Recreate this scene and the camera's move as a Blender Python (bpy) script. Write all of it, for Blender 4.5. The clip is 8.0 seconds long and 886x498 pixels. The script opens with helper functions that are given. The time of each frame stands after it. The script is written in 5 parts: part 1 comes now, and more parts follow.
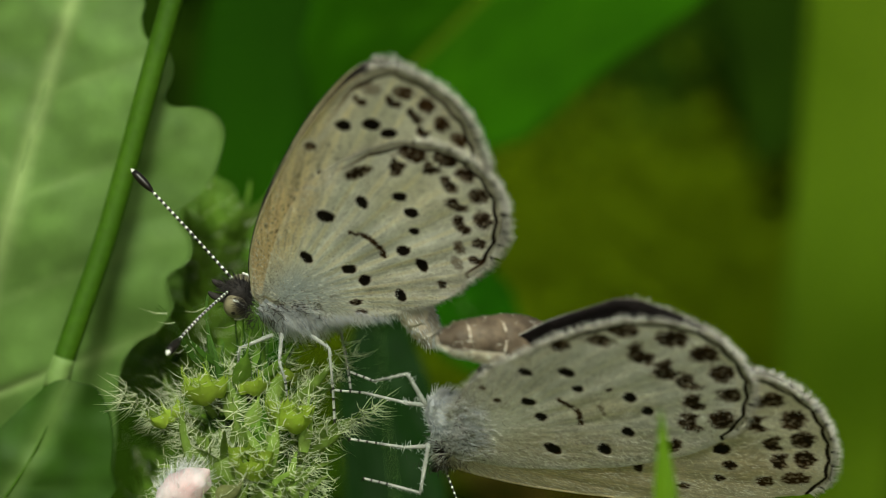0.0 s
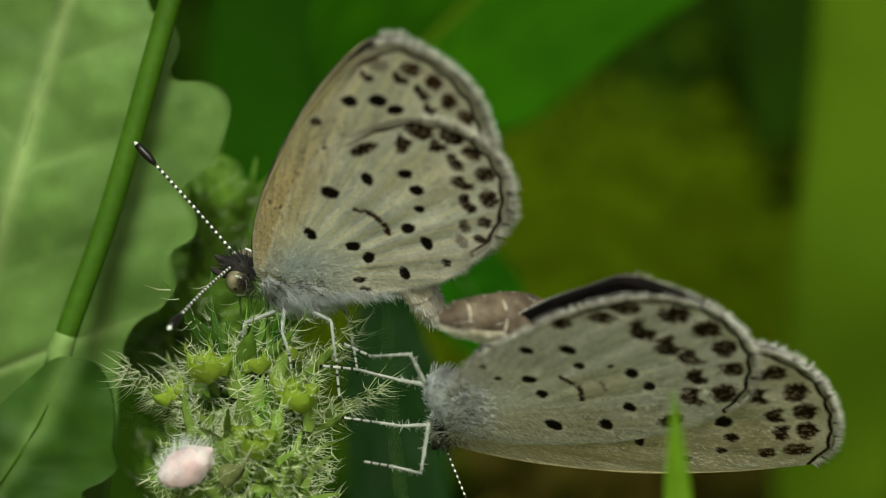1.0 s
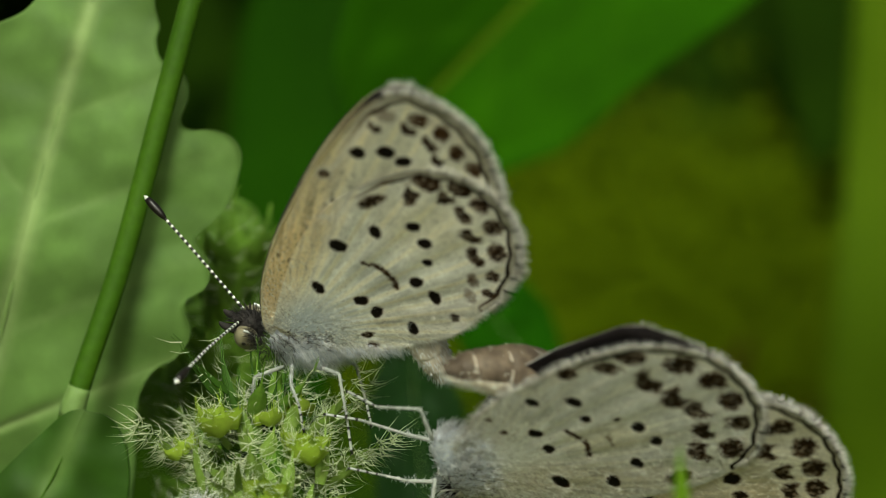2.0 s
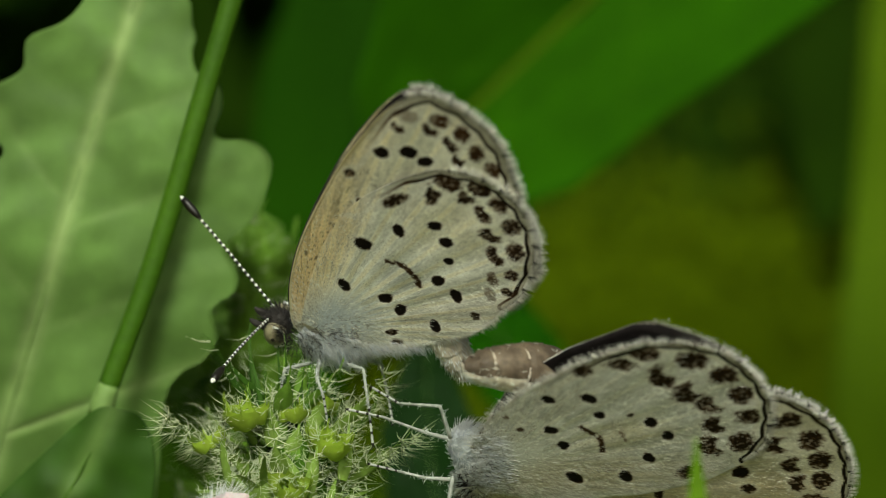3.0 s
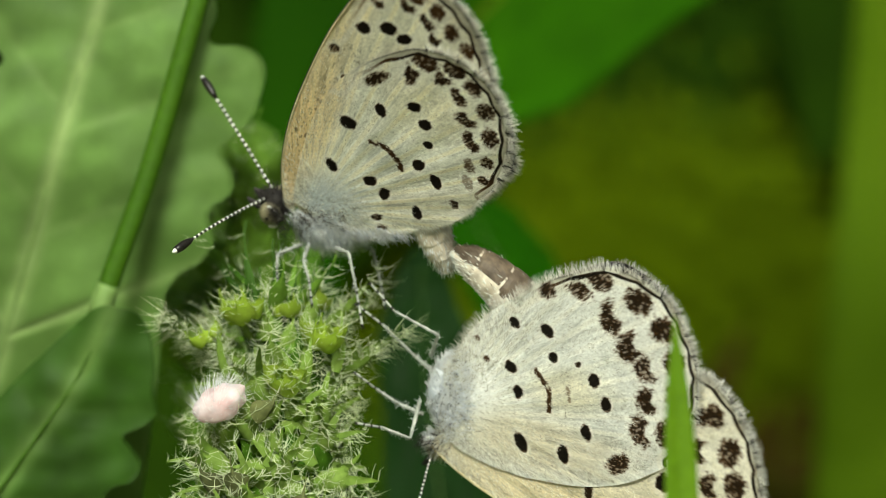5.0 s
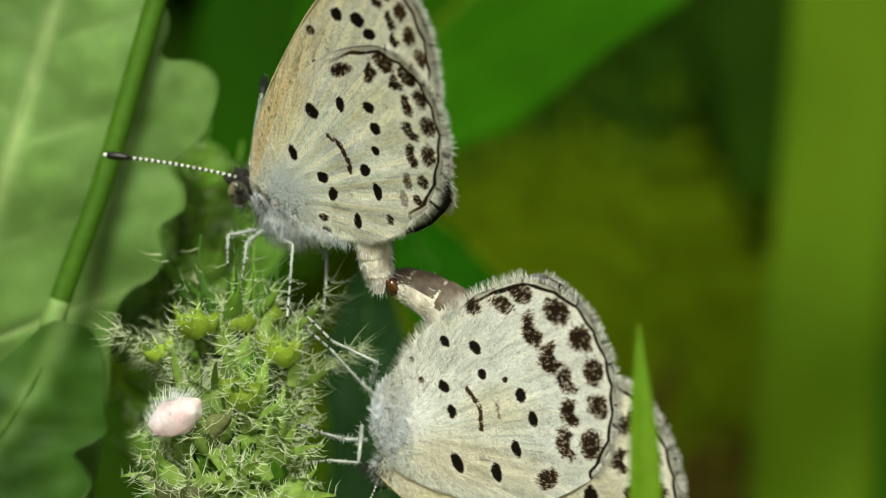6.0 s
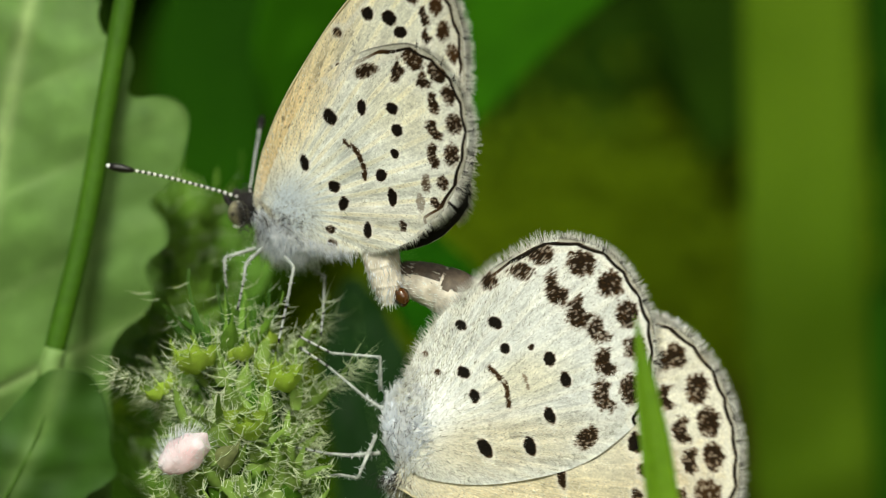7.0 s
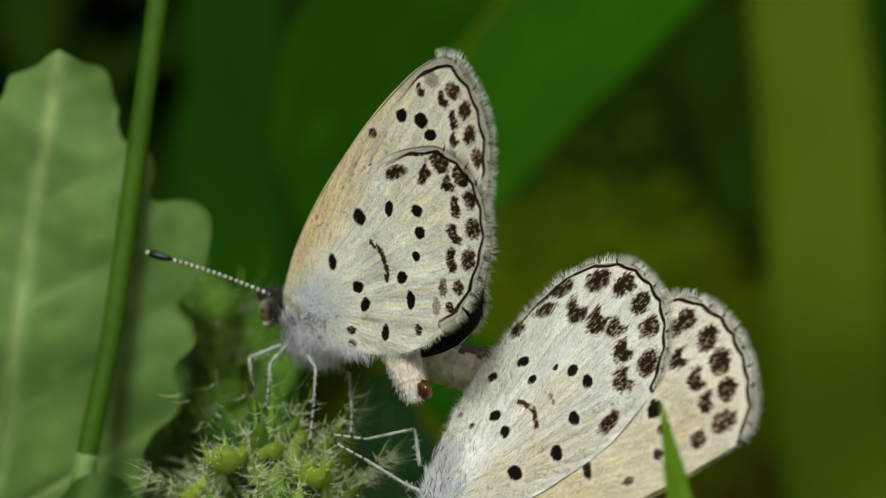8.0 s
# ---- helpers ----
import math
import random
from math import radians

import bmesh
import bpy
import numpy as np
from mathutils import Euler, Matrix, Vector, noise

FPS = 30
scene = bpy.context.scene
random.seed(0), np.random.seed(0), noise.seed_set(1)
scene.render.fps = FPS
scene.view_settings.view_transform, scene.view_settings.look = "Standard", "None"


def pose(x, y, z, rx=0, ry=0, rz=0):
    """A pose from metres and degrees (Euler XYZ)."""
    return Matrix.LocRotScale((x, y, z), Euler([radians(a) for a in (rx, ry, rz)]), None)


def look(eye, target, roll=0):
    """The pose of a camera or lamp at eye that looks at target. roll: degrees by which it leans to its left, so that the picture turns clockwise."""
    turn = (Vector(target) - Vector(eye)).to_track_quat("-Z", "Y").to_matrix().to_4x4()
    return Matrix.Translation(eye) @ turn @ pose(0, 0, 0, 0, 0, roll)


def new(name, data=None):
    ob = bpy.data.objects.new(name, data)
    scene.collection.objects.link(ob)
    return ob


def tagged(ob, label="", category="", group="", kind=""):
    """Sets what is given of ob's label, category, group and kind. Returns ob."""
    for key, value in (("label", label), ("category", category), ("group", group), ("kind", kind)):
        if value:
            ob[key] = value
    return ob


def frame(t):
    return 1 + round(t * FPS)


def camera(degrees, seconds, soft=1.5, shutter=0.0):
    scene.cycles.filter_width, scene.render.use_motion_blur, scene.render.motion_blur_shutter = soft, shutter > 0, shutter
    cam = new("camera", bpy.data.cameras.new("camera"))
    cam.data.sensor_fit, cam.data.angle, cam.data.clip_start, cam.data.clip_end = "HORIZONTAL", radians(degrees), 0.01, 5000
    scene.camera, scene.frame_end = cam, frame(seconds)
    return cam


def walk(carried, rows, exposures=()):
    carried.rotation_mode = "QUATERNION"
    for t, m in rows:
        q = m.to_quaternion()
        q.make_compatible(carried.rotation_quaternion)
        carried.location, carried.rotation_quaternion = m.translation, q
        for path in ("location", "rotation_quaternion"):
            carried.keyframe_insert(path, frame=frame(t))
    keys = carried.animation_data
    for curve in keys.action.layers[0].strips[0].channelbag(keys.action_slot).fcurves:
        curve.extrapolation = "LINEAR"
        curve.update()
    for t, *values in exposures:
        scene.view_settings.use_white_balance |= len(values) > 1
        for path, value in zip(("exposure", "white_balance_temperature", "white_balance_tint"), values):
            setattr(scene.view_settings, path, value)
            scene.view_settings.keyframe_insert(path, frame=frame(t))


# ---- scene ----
cam = camera(22.0, 8.0, soft=0.9)
# shallow macro focus on the upper butterfly's wing
cam.data.dof.use_dof = True
cam.data.dof.focus_distance = 0.0942
cam.data.dof.aperture_fstop = 42.0

PATH = [
    (0.0, pose(-0.00000, -0.09000, 0.30000, 90.120, -0.530, -0.135)),
    (0.5, pose(-0.00134, -0.08870, 0.30060, 89.218, -1.133, -0.836)),
    (1.0, pose(-0.00023, -0.08853, 0.29939, 89.930, -1.058, -0.070)),
    (1.5, pose(0.00118, -0.08773, 0.29737, 91.878, -0.920, 0.905)),
    (1.7, pose(0.00140, -0.08736, 0.29991, 90.456, -0.143, 1.073)),
    (2.8, pose(0.00228, -0.08994, 0.30180, 89.890, -0.564, 2.129)),
    (3.0, pose(0.00078, -0.09072, 0.29828, 91.920, -1.457, 1.348)),
    (3.5, pose(-0.00185, -0.09462, 0.29905, 89.233, -3.619, 0.118)),
    (4.0, pose(0.00029, -0.09380, 0.29819, 88.829, -2.616, 1.572)),
    (4.5, pose(-0.00149, -0.09676, 0.30187, 87.097, -2.308, 0.177)),
    (4.7, pose(0.00112, -0.09435, 0.29797, 89.300, -1.287, 1.469)),
    (5.8, pose(0.00179, -0.09236, 0.29489, 91.483, -0.268, 0.791)),
    (6.0, pose(-0.00000, -0.09292, 0.29491, 91.653, -1.143, -0.530)),
    (6.5, pose(0.00024, -0.09124, 0.29416, 92.022, 1.257, -0.488)),
    (7.0, pose(-0.00065, -0.09334, 0.29604, 91.179, 5.082, -1.099)),
    (7.5, pose(0.00059, -0.09362, 0.29270, 94.714, 8.003, 0.131)),
    (8.0, pose(-0.00048, -0.09425, 0.29641, 93.316, 7.491, -0.350)),
]

EXPOSURES = [(0.0, -0.17, 6850, -9), (3.0, -0.17, 6850, -9), (3.5, 0.08, 6800, -8), (4.5, 0.13, 6800, -8), (6.0, 0.2, 6750, -7),
             (6.5, 0.15, 6650, -6), (7.0, 0.02, 6550, -4), (7.5, -0.26, 6500, -2), (8.0, -0.55, 6450, -1)]
walk(cam, PATH, EXPOSURES)

# ---- light: bright haze, broad sun high behind the viewer's shoulder ----
world = bpy.data.worlds.new("sky")
scene.world = world
world.use_nodes = True
wn = world.node_tree.nodes
sky = wn.new("ShaderNodeTexSky")
sky.sky_type = "NISHITA"
sky.sun_disc = False
SUN_EL, SUN_AZ = 36.0, 178.0          # degrees; azimuth clockwise from +y
sky.sun_elevation, sky.sun_rotation = radians(SUN_EL), radians(SUN_AZ)
sky.dust_density, sky.air_density, sky.ozone_density = 5.0, 0.6, 0.4
world.node_tree.links.new(sky.outputs[0], wn["Background"].inputs[0])
wn["Background"].inputs[1].default_value = 0.1
sun = new("sun", bpy.data.lights.new("sun", "SUN"))
sun.data.energy, sun.data.angle, sun.data.color = 3.15, radians(14), (1.0, 0.975, 0.94)
sun_from = Vector((math.sin(radians(SUN_AZ)) * math.cos(radians(SUN_EL)),
                   math.cos(radians(SUN_AZ)) * math.cos(radians(SUN_EL)), math.sin(radians(SUN_EL))))
sun.matrix_world = look(sun_from * 3, (0, 0, 0))

# ---- helpers of the scene ----
MM = 0.001
LIFT = 0.30           # the insects sit this high above the ground


def W(x, y, z):
    """A place given in millimetres round the flower, in the world's metres."""
    return Vector((x * MM, y * MM, z * MM + LIFT))


def srgb(r, g, b):
    f = lambda c: (c / 12.92 if c <= 0.04045 else ((c + 0.055) / 1.055) ** 2.4)
    return (f(r / 255), f(g / 255), f(b / 255), 1.0)


def mesh_of(name, verts, faces, smooth=True, slots=None):
    me = bpy.data.meshes.new(name)
    me.from_pydata([tuple(v) for v in verts], [], [tuple(f) for f in faces])
    if smooth:
        me.polygons.foreach_set("use_smooth", [True] * len(me.polygons))
    if slots is not None:
        me.polygons.foreach_set("material_index", slots)
    me.update()
    return me


def part(name, me, materials, parent=None, label="", at=None):
    ob = new(name, me)
    if not me.materials:
        for m in (materials if isinstance(materials, (list, tuple)) else [materials]):
            me.materials.append(m)
    if parent is not None:
        ob.parent = parent
    if at is not None:
        ob.matrix_basis = at
    if label:
        tagged(ob, label)
    return ob


def thing(name, at=None, label="", category="", group="", kind=""):
    ob = new(name)
    ob.empty_display_size = 0.002
    if at is not None:
        ob.matrix_basis = at
    return tagged(ob, label, category, group, kind)


class Geo:
    """Gathers vertices, faces and material slots of one mesh."""

    def __init__(self):
        self.v, self.f, self.s = [], [], []

    def add(self, verts, faces, slot=0):
        n = len(self.v)
        self.v.extend(verts)
        self.f.extend(tuple(i + n for i in f) for f in faces)
        self.s.extend([slot] * len(faces))
        return self

    def tube(self, pts, radii, n=8, slot=0, cap=True):
        pts = [Vector(p) for p in pts]
        rings, faces, verts = len(pts), [], []
        side = None
        for i, p in enumerate(pts):
            d = (pts[min(i + 1, rings - 1)] - pts[max(i - 1, 0)]).normalized()
            if side is None:
                side = d.orthogonal().normalized()
            side = (side - d * side.dot(d)).normalized()
            up = d.cross(side)
            for k in range(n):
                a = 2 * math.pi * k / n
                verts.append(p + (side * math.cos(a) + up * math.sin(a)) * radii[i])
        for i in range(rings - 1):
            for k in range(n):
                a, b = i * n + k, i * n + (k + 1) % n
                faces.append((a, b, b + n, a + n))
        if cap:
            faces.append(tuple(range(n - 1, -1, -1)))
            faces.append(tuple(range((rings - 1) * n, rings * n)))
        return self.add(verts, faces, slot)

    def hair(self, root, tip, width, slot=0, bend=None):
        """One tapering three-sided hair, bent in the middle."""
        root, tip = Vector(root), Vector(tip)
        d = tip - root
        a = d.orthogonal().normalized() * width
        b = d.cross(a).normalized() * width
        mid = (root + tip) / 2 + (Vector(bend) if bend is not None else Vector((0, 0, 0)))
        tri = [a, a * -0.5 + b * 0.87, a * -0.5 - b * 0.87]
        verts = [root + q for q in tri] + [mid + q * 0.7 for q in tri] + [tip]
        faces = [(0, 1, 4, 3), (1, 2, 5, 4), (2, 0, 3, 5), (3, 4, 6), (4, 5, 6), (5, 3, 6)]
        return self.add(verts, faces, slot)

    def blob(self, centre, axes, n=14, m=10, slot=0, wobble=0.0):
        """An ellipsoid; axes: three vectors."""
        c = Vector(centre)
        ax = [Vector(q) for q in axes]
        verts, faces = [], []
        for i in range(m + 1):
            t = math.pi * i / m
            for k in range(n):
                a = 2 * math.pi * k / n
                q = Vector((math.sin(t) * math.cos(a), math.sin(t) * math.sin(a), math.cos(t)))
                w = 1 + wobble * noise.noise(q * 2.3 + c * 900)
                verts.append(c + (ax[0] * q.x + ax[1] * q.y + ax[2] * q.z) * w)
        for i in range(m):
            for k in range(n):
                a, b = i * n + k, i * n + (k + 1) % n
                faces.append((a, a + n, b + n, b))
        return self.add(verts, faces, slot)

    def mesh(self, name, smooth=True):
        return mesh_of(name, self.v, self.f, smooth, self.s)


def curve(pts, n):
    """Points along a smooth curve through the given ones (any dimension)."""
    p = np.array([tuple(q) for q in pts], float)
    p = np.vstack([2 * p[0] - p[1], p, 2 * p[-1] - p[-2]])
    t = np.linspace(0, len(p) - 3 - 1e-9, n)
    i = t.astype(int)
    u = (t - i)[:, None]
    a, b, c, d = p[i], p[i + 1], p[i + 2], p[i + 3]
    return 0.5 * ((2 * b) + (c - a) * u + (2 * a - 5 * b + 4 * c - d) * u ** 2 + (3 * b - 3 * c + d - a) * u ** 3)


def grain(x, y, seed=0):
    """Smooth value noise on arrays, 0 to 1."""
    xi, yi = np.floor(x), np.floor(y)
    fx, fy = x - xi, y - yi
    fx, fy = fx * fx * (3 - 2 * fx), fy * fy * (3 - 2 * fy)

    def h(a, b):
        s = np.sin(a * 127.1 + b * 311.7 + seed * 74.7) * 43758.5453
        return s - np.floor(s)
    return (h(xi, yi) * (1 - fx) + h(xi + 1, yi) * fx) * (1 - fy) + (h(xi, yi + 1) * (1 - fx) + h(xi + 1, yi + 1) * fx) * fy


def step(a, b, x):
    t = np.clip((x - a) / (b - a), 0, 1)
    return t * t * (3 - 2 * t)


# ---- materials ----
def material(name, colour, rough=0.6, spread=0.25, scale=400.0, bump=0.15, second=None, translucent=0.0,
             attribute=None, spec=0.4, fine=2500.0, metal=0.0, sheen=0.0, random_tone=0.0):
    """A surface with two scales of tone, fine relief and, for leaves, light that passes through."""
    m = bpy.data.materials.new(name)
    m.use_nodes = True
    nt = m.node_tree
    n, l = nt.nodes, nt.links
    b = n["Principled BSDF"]
    co = n.new("ShaderNodeTexCoord")
    big, small = n.new("ShaderNodeTexNoise"), n.new("ShaderNodeTexNoise")
    big.inputs["Scale"].default_value, small.inputs["Scale"].default_value = scale, fine
    big.inputs["Detail"].default_value, small.inputs["Detail"].default_value = 3.0, 4.0
    for q in (big, small):
        l.new(co.outputs["Object"], q.inputs["Vector"])
    if attribute:
        src = n.new("ShaderNodeVertexColor")
        src.layer_name = attribute
        base = src.outputs["Color"]
    else:
        mix = n.new("ShaderNodeMix")
        mix.data_type = "RGBA"
        mix.inputs[6].default_value = colour
        mix.inputs[7].default_value = second or tuple(c * 0.6 for c in colour[:3]) + (1.0,)
        ramp = n.new("ShaderNodeMapRange")
        ramp.inputs[1].default_value, ramp.inputs[2].default_value = 0.35, 0.7
        l.new(big.outputs["Fac"], ramp.inputs[0])
        l.new(ramp.outputs[0], mix.inputs[0])
        base = mix.outputs[2]
    tone = n.new("ShaderNodeHueSaturation")
    val = n.new("ShaderNodeMapRange")
    val.inputs[1].default_value, val.inputs[2].default_value = 0.3, 0.7
    val.inputs[3].default_value, val.inputs[4].default_value = 1 - spread, 1 + spread
    l.new(small.outputs["Fac"], val.inputs[0])
    value = val.outputs[0]
    if random_tone:
        info = n.new("ShaderNodeObjectInfo")
        r = n.new("ShaderNodeMapRange")
        r.inputs[3].default_value, r.inputs[4].default_value = 1 - random_tone, 1 + random_tone
        l.new(info.outputs["Random"], r.inputs[0])
        mul = n.new("ShaderNodeMath")
        mul.operation = "MULTIPLY"
        l.new(value, mul.inputs[0])
        l.new(r.outputs[0], mul.inputs[1])
        value = mul.outputs[0]
    l.new(value, tone.inputs["Value"])
    l.new(base, tone.inputs["Color"])
    l.new(tone.outputs[0], b.inputs["Base Color"])
    b.inputs["Roughness"].default_value = rough
    b.inputs["Specular IOR Level"].default_value = spec
    b.inputs["Metallic"].default_value = metal
    b.inputs["Sheen Weight"].default_value = sheen
    bm = n.new("ShaderNodeBump")
    bm.inputs["Strength"].default_value, bm.inputs["Distance"].default_value = bump, 0.0001
    l.new(small.outputs["Fac"], bm.inputs["Height"])
    l.new(bm.outputs[0], b.inputs["Normal"])
    if translucent:
        tr, ad = n.new("ShaderNodeBsdfTranslucent"), n.new("ShaderNodeMixShader")
        l.new(tone.outputs[0], tr.inputs["Color"])
        ad.inputs[0].default_value = translucent
        l.new(b.outputs[0], ad.inputs[1])
        l.new(tr.outputs[0], ad.inputs[2])
        l.new(ad.outputs[0], n["Material Output"].inputs["Surface"])
    return m


WING = material("wing_scales", (1, 1, 1, 1), 0.7, 0.14, attribute="scales", translucent=0.06, bump=0.15, spec=0.08, fine=10000)
COSTA = material("wing_front_edge", srgb(212, 202, 164), 0.6, 0.15, 900, 0.2, srgb(192, 178, 136), spec=0.2)
INNER = material("wing_upper_side", srgb(24, 20, 19), 0.7, 0.3, 900, 0.3, srgb(34, 30, 32), spec=0.15)
FRINGE = material("fringe_scales", srgb(240, 240, 232), 0.7, 0.2, 1500, 0.1, srgb(190, 186, 174), translucent=0.15)
FUR = material("pale_fur", srgb(250, 251, 252), 0.75, 0.05, 900, 0.1, srgb(236, 240, 246), translucent=0.45)
FUR_GREY = material("grey_fur", srgb(212, 219, 230), 0.75, 0.15, 900, 0.1, srgb(172, 183, 200), translucent=0.4)
WING_HAIR = material("wing_hairs", srgb(250, 251, 244), 0.7, 0.1, 900, 0.1, srgb(226, 226, 210), translucent=0.1)
DULL_HAIR = material("dull_wing_hairs", srgb(168, 162, 146), 0.7, 0.2, 900, 0.1, srgb(128, 120, 104), translucent=0.1)
FUR_DARK = material("dark_fur", srgb(48, 44, 42), 0.8, 0.3, 900, 0.1)
THORAX = material("thorax_skin", srgb(236, 239, 244), 0.9, 0.25, 1400, 0.8, srgb(200, 207, 218), spec=0.1)
LEG = material("leg_scales", srgb(172, 176, 170), 0.65, 0.25, 900, 0.2, srgb(126, 130, 124))
HEAD = material("head_skin", srgb(28, 25, 24), 0.75, 0.3, 700, 0.4, srgb(44, 40, 38))
EYE = material("compound_eye", srgb(142, 136, 110), 0.28, 0.12, 1500, 0.05, srgb(84, 78, 62), spec=0.6)
PUPIL = material("eye_spot", srgb(40, 34, 28), 0.3, 0.1)
BLACK = material("black_chitin", srgb(26, 22, 20), 0.4, 0.2, 900, 0.1)
WHITE = material("white_scales", srgb(240, 242, 236), 0.65, 0.12, 900, 0.1, srgb(214, 214, 206))
ABDO_PALE = material("abdomen_pale", srgb(222, 214, 200), 0.7, 0.25, 1500, 0.5, srgb(184, 172, 154))
ABDO_BROWN = material("abdomen_brown", srgb(72, 61, 50), 0.6, 0.35, 1500, 0.5, srgb(112, 98, 82))
GENITAL = material("amber_chitin", srgb(92, 54, 16), 0.15, 0.2, 900, 0.05, srgb(40, 24, 12), spec=0.7)
LEAF = material("pale_leaf", (1, 1, 1, 1), 0.6, 0.10, attribute="tint", translucent=0.25, bump=0.3, spec=0.2, fine=900)
BACK_LEAF = material("far_leaf", (1, 1, 1, 1), 0.85, 0.10, attribute="tint", translucent=0.3, bump=0.2, spec=0.05, fine=300)
STALK = material("green_stalk", srgb(66, 102, 18), 0.6, 0.12, 250, 0.15, srgb(52, 86, 12), translucent=0.1, spec=0.2)
BRACT = material("hairy_bract", srgb(148, 174, 88), 0.65, 0.2, 500, 0.3, srgb(104, 138, 48), translucent=0.35, random_tone=0.16, spec=0.2)
BARE = material("bare_bract", srgb(122, 158, 62), 0.65, 0.2, 500, 0.3, srgb(90, 128, 38), translucent=0.3, random_tone=0.3, spec=0.2)
# narrow bracts of a darker green than the bare ones
DARK_GREEN = material("dark_bract", srgb(70, 106, 34), 0.6, 0.2, 500, 0.3, srgb(46, 78, 20), translucent=0.2, random_tone=0.25, spec=0.2)
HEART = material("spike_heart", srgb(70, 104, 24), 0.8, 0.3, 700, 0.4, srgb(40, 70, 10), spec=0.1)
CALYX = material("yellow_green_calyx", srgb(168, 192, 76), 0.6, 0.15, 600, 0.25, srgb(136, 168, 46), translucent=0.35, random_tone=0.1, spec=0.15)
SEPAL = material("withered_sepal", srgb(104, 110, 66), 0.7, 0.25, 800, 0.4, srgb(70, 76, 44), translucent=0.15, random_tone=0.3)
CILIA = material("white_cilia", srgb(226, 234, 202), 0.5, 0.1, 900, 0.05, srgb(206, 218, 170), translucent=0.25)
PINK = material("pink_petal", srgb(248, 236, 242), 0.6, 0.12, 900, 0.5, srgb(226, 190, 194), translucent=0.3)
RIB = material("pale_rib", srgb(128, 156, 92), 0.6, 0.1, 300, 0.2, srgb(112, 142, 74), translucent=0.1)
BLADE = material("grass_blade", srgb(118, 156, 34), 0.55, 0.12, 200, 0.2, srgb(98, 138, 24), translucent=0.4, spec=0.2)
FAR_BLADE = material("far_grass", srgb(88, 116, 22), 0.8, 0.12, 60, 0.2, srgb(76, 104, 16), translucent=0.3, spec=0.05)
# darker copy of the far grass, shade put into its colour
SHADE_BLADE = material("shade_tinted_grass", srgb(34, 74, 3), 0.8, 0.12, 60, 0.2, srgb(26, 60, 2), translucent=0.25, spec=0.05)
SOIL = material("soil", srgb(76, 82, 34), 0.9, 0.3, 6, 0.5, srgb(74, 88, 26), fine=90, spec=0.1)
# dark green that carries the shade of the background in its colour
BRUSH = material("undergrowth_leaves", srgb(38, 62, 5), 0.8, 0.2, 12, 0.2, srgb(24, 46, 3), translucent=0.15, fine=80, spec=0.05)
# olive far grass, sunlight mixed into the colour
DRY = material("sun_tinted_grass", srgb(90, 110, 10), 0.8, 0.05, 60, 0.2, srgb(85, 105, 8), translucent=0.3, fine=300, spec=0.05)
DEAD = material("withered_grass", srgb(64, 54, 16), 0.8, 0.2, 60, 0.3, srgb(50, 48, 12), translucent=0.15, fine=300, spec=0.05)

# ---- butterflies ----
def wing_mesh(name, hinge, outline, paint, nr, ns, depth, thick=0.03, flip=False):
    """A wing as a fan of fine cells from its hinge: outer (painted) side, and a coarser dark upper side 'thick' behind it."""
    o = curve(outline, ns)
    h = np.array(hinge)
    r = np.linspace(0.0, 1.0, nr) ** 0.8

    def sheet(rows, cols, dy):
        p = h + (o[cols][None] - h) * r[rows][:, None, None]
        u, w = p[..., 0].ravel(), p[..., 1].ravel()
        rr = np.hypot(u - h[0], w - h[1])
        ang = np.arctan2(w - h[1], u - h[0])
        y = depth(u, w) + 0.03 * np.sin(ang * 31 + 0.6) * step(1.5, 6, rr) + dy
        i, j = np.meshgrid(np.arange(len(rows) - 1), np.arange(len(cols) - 1), indexing="ij")
        a = (i * len(cols) + j).ravel()
        return np.stack([u, y, w], 1), np.stack([a, a + len(cols), a + len(cols) + 1, a + 1], 1)
    f_rows, f_cols = np.arange(nr), np.arange(ns)
    b_rows, b_cols = np.append(np.arange(0, nr - 1, 5), nr - 1), np.append(np.arange(0, ns - 1, 3), ns - 1)
    va, fa = sheet(f_rows, f_cols, 0.0)
    vb, fb = sheet(b_rows, b_cols, -thick if flip else thick)
    k = len(va)
    ea, eb = (nr - 1) * ns + b_cols, k + (len(b_rows) - 1) * len(b_cols) + np.arange(len(b_cols))
    rim = np.stack([ea[:-1], eb[:-1], eb[1:], ea[1:]], 1)
    faces = np.concatenate([fa, fb[:, ::-1] + k, rim])
    v = np.concatenate([va, vb])
    col = paint(v[:, 0], v[:, 2])
    me = bpy.data.meshes.new(name)
    me.vertices.add(len(v))
    me.vertices.foreach_set("co", (v * MM).ravel())
    me.loops.add(faces.size)
    me.loops.foreach_set("vertex_index", faces.ravel())
    me.polygons.add(len(faces))
    me.polygons.foreach_set("loop_start", np.arange(0, faces.size, 4))
    me.polygons.foreach_set("use_smooth", np.ones(len(faces), bool))
    slot = np.zeros(len(faces), int)
    slot[len(fa):len(fa) + len(fb)] = 1
    me.polygons.foreach_set("material_index", slot)
    me.update(calc_edges=True)
    at = me.color_attributes.new("scales", "FLOAT_COLOR", "POINT")
    at.data.foreach_set("color", col.astype(np.float32).ravel())
    me.validate()
    return me


def edge_distance(u, w, line):
    """Distance of points from a polyline, in millimetres."""
    best = np.full(u.shape, 1e9)
    for a, b in zip(line[:-1], line[1:]):
        d = b - a
        t = np.clip(((u - a[0]) * d[0] + (w - a[1]) * d[1]) / (d @ d + 1e-12), 0, 1)
        best = np.minimum(best, np.hypot(u - a[0] - t * d[0], w - a[1] - t * d[1]))
    return best


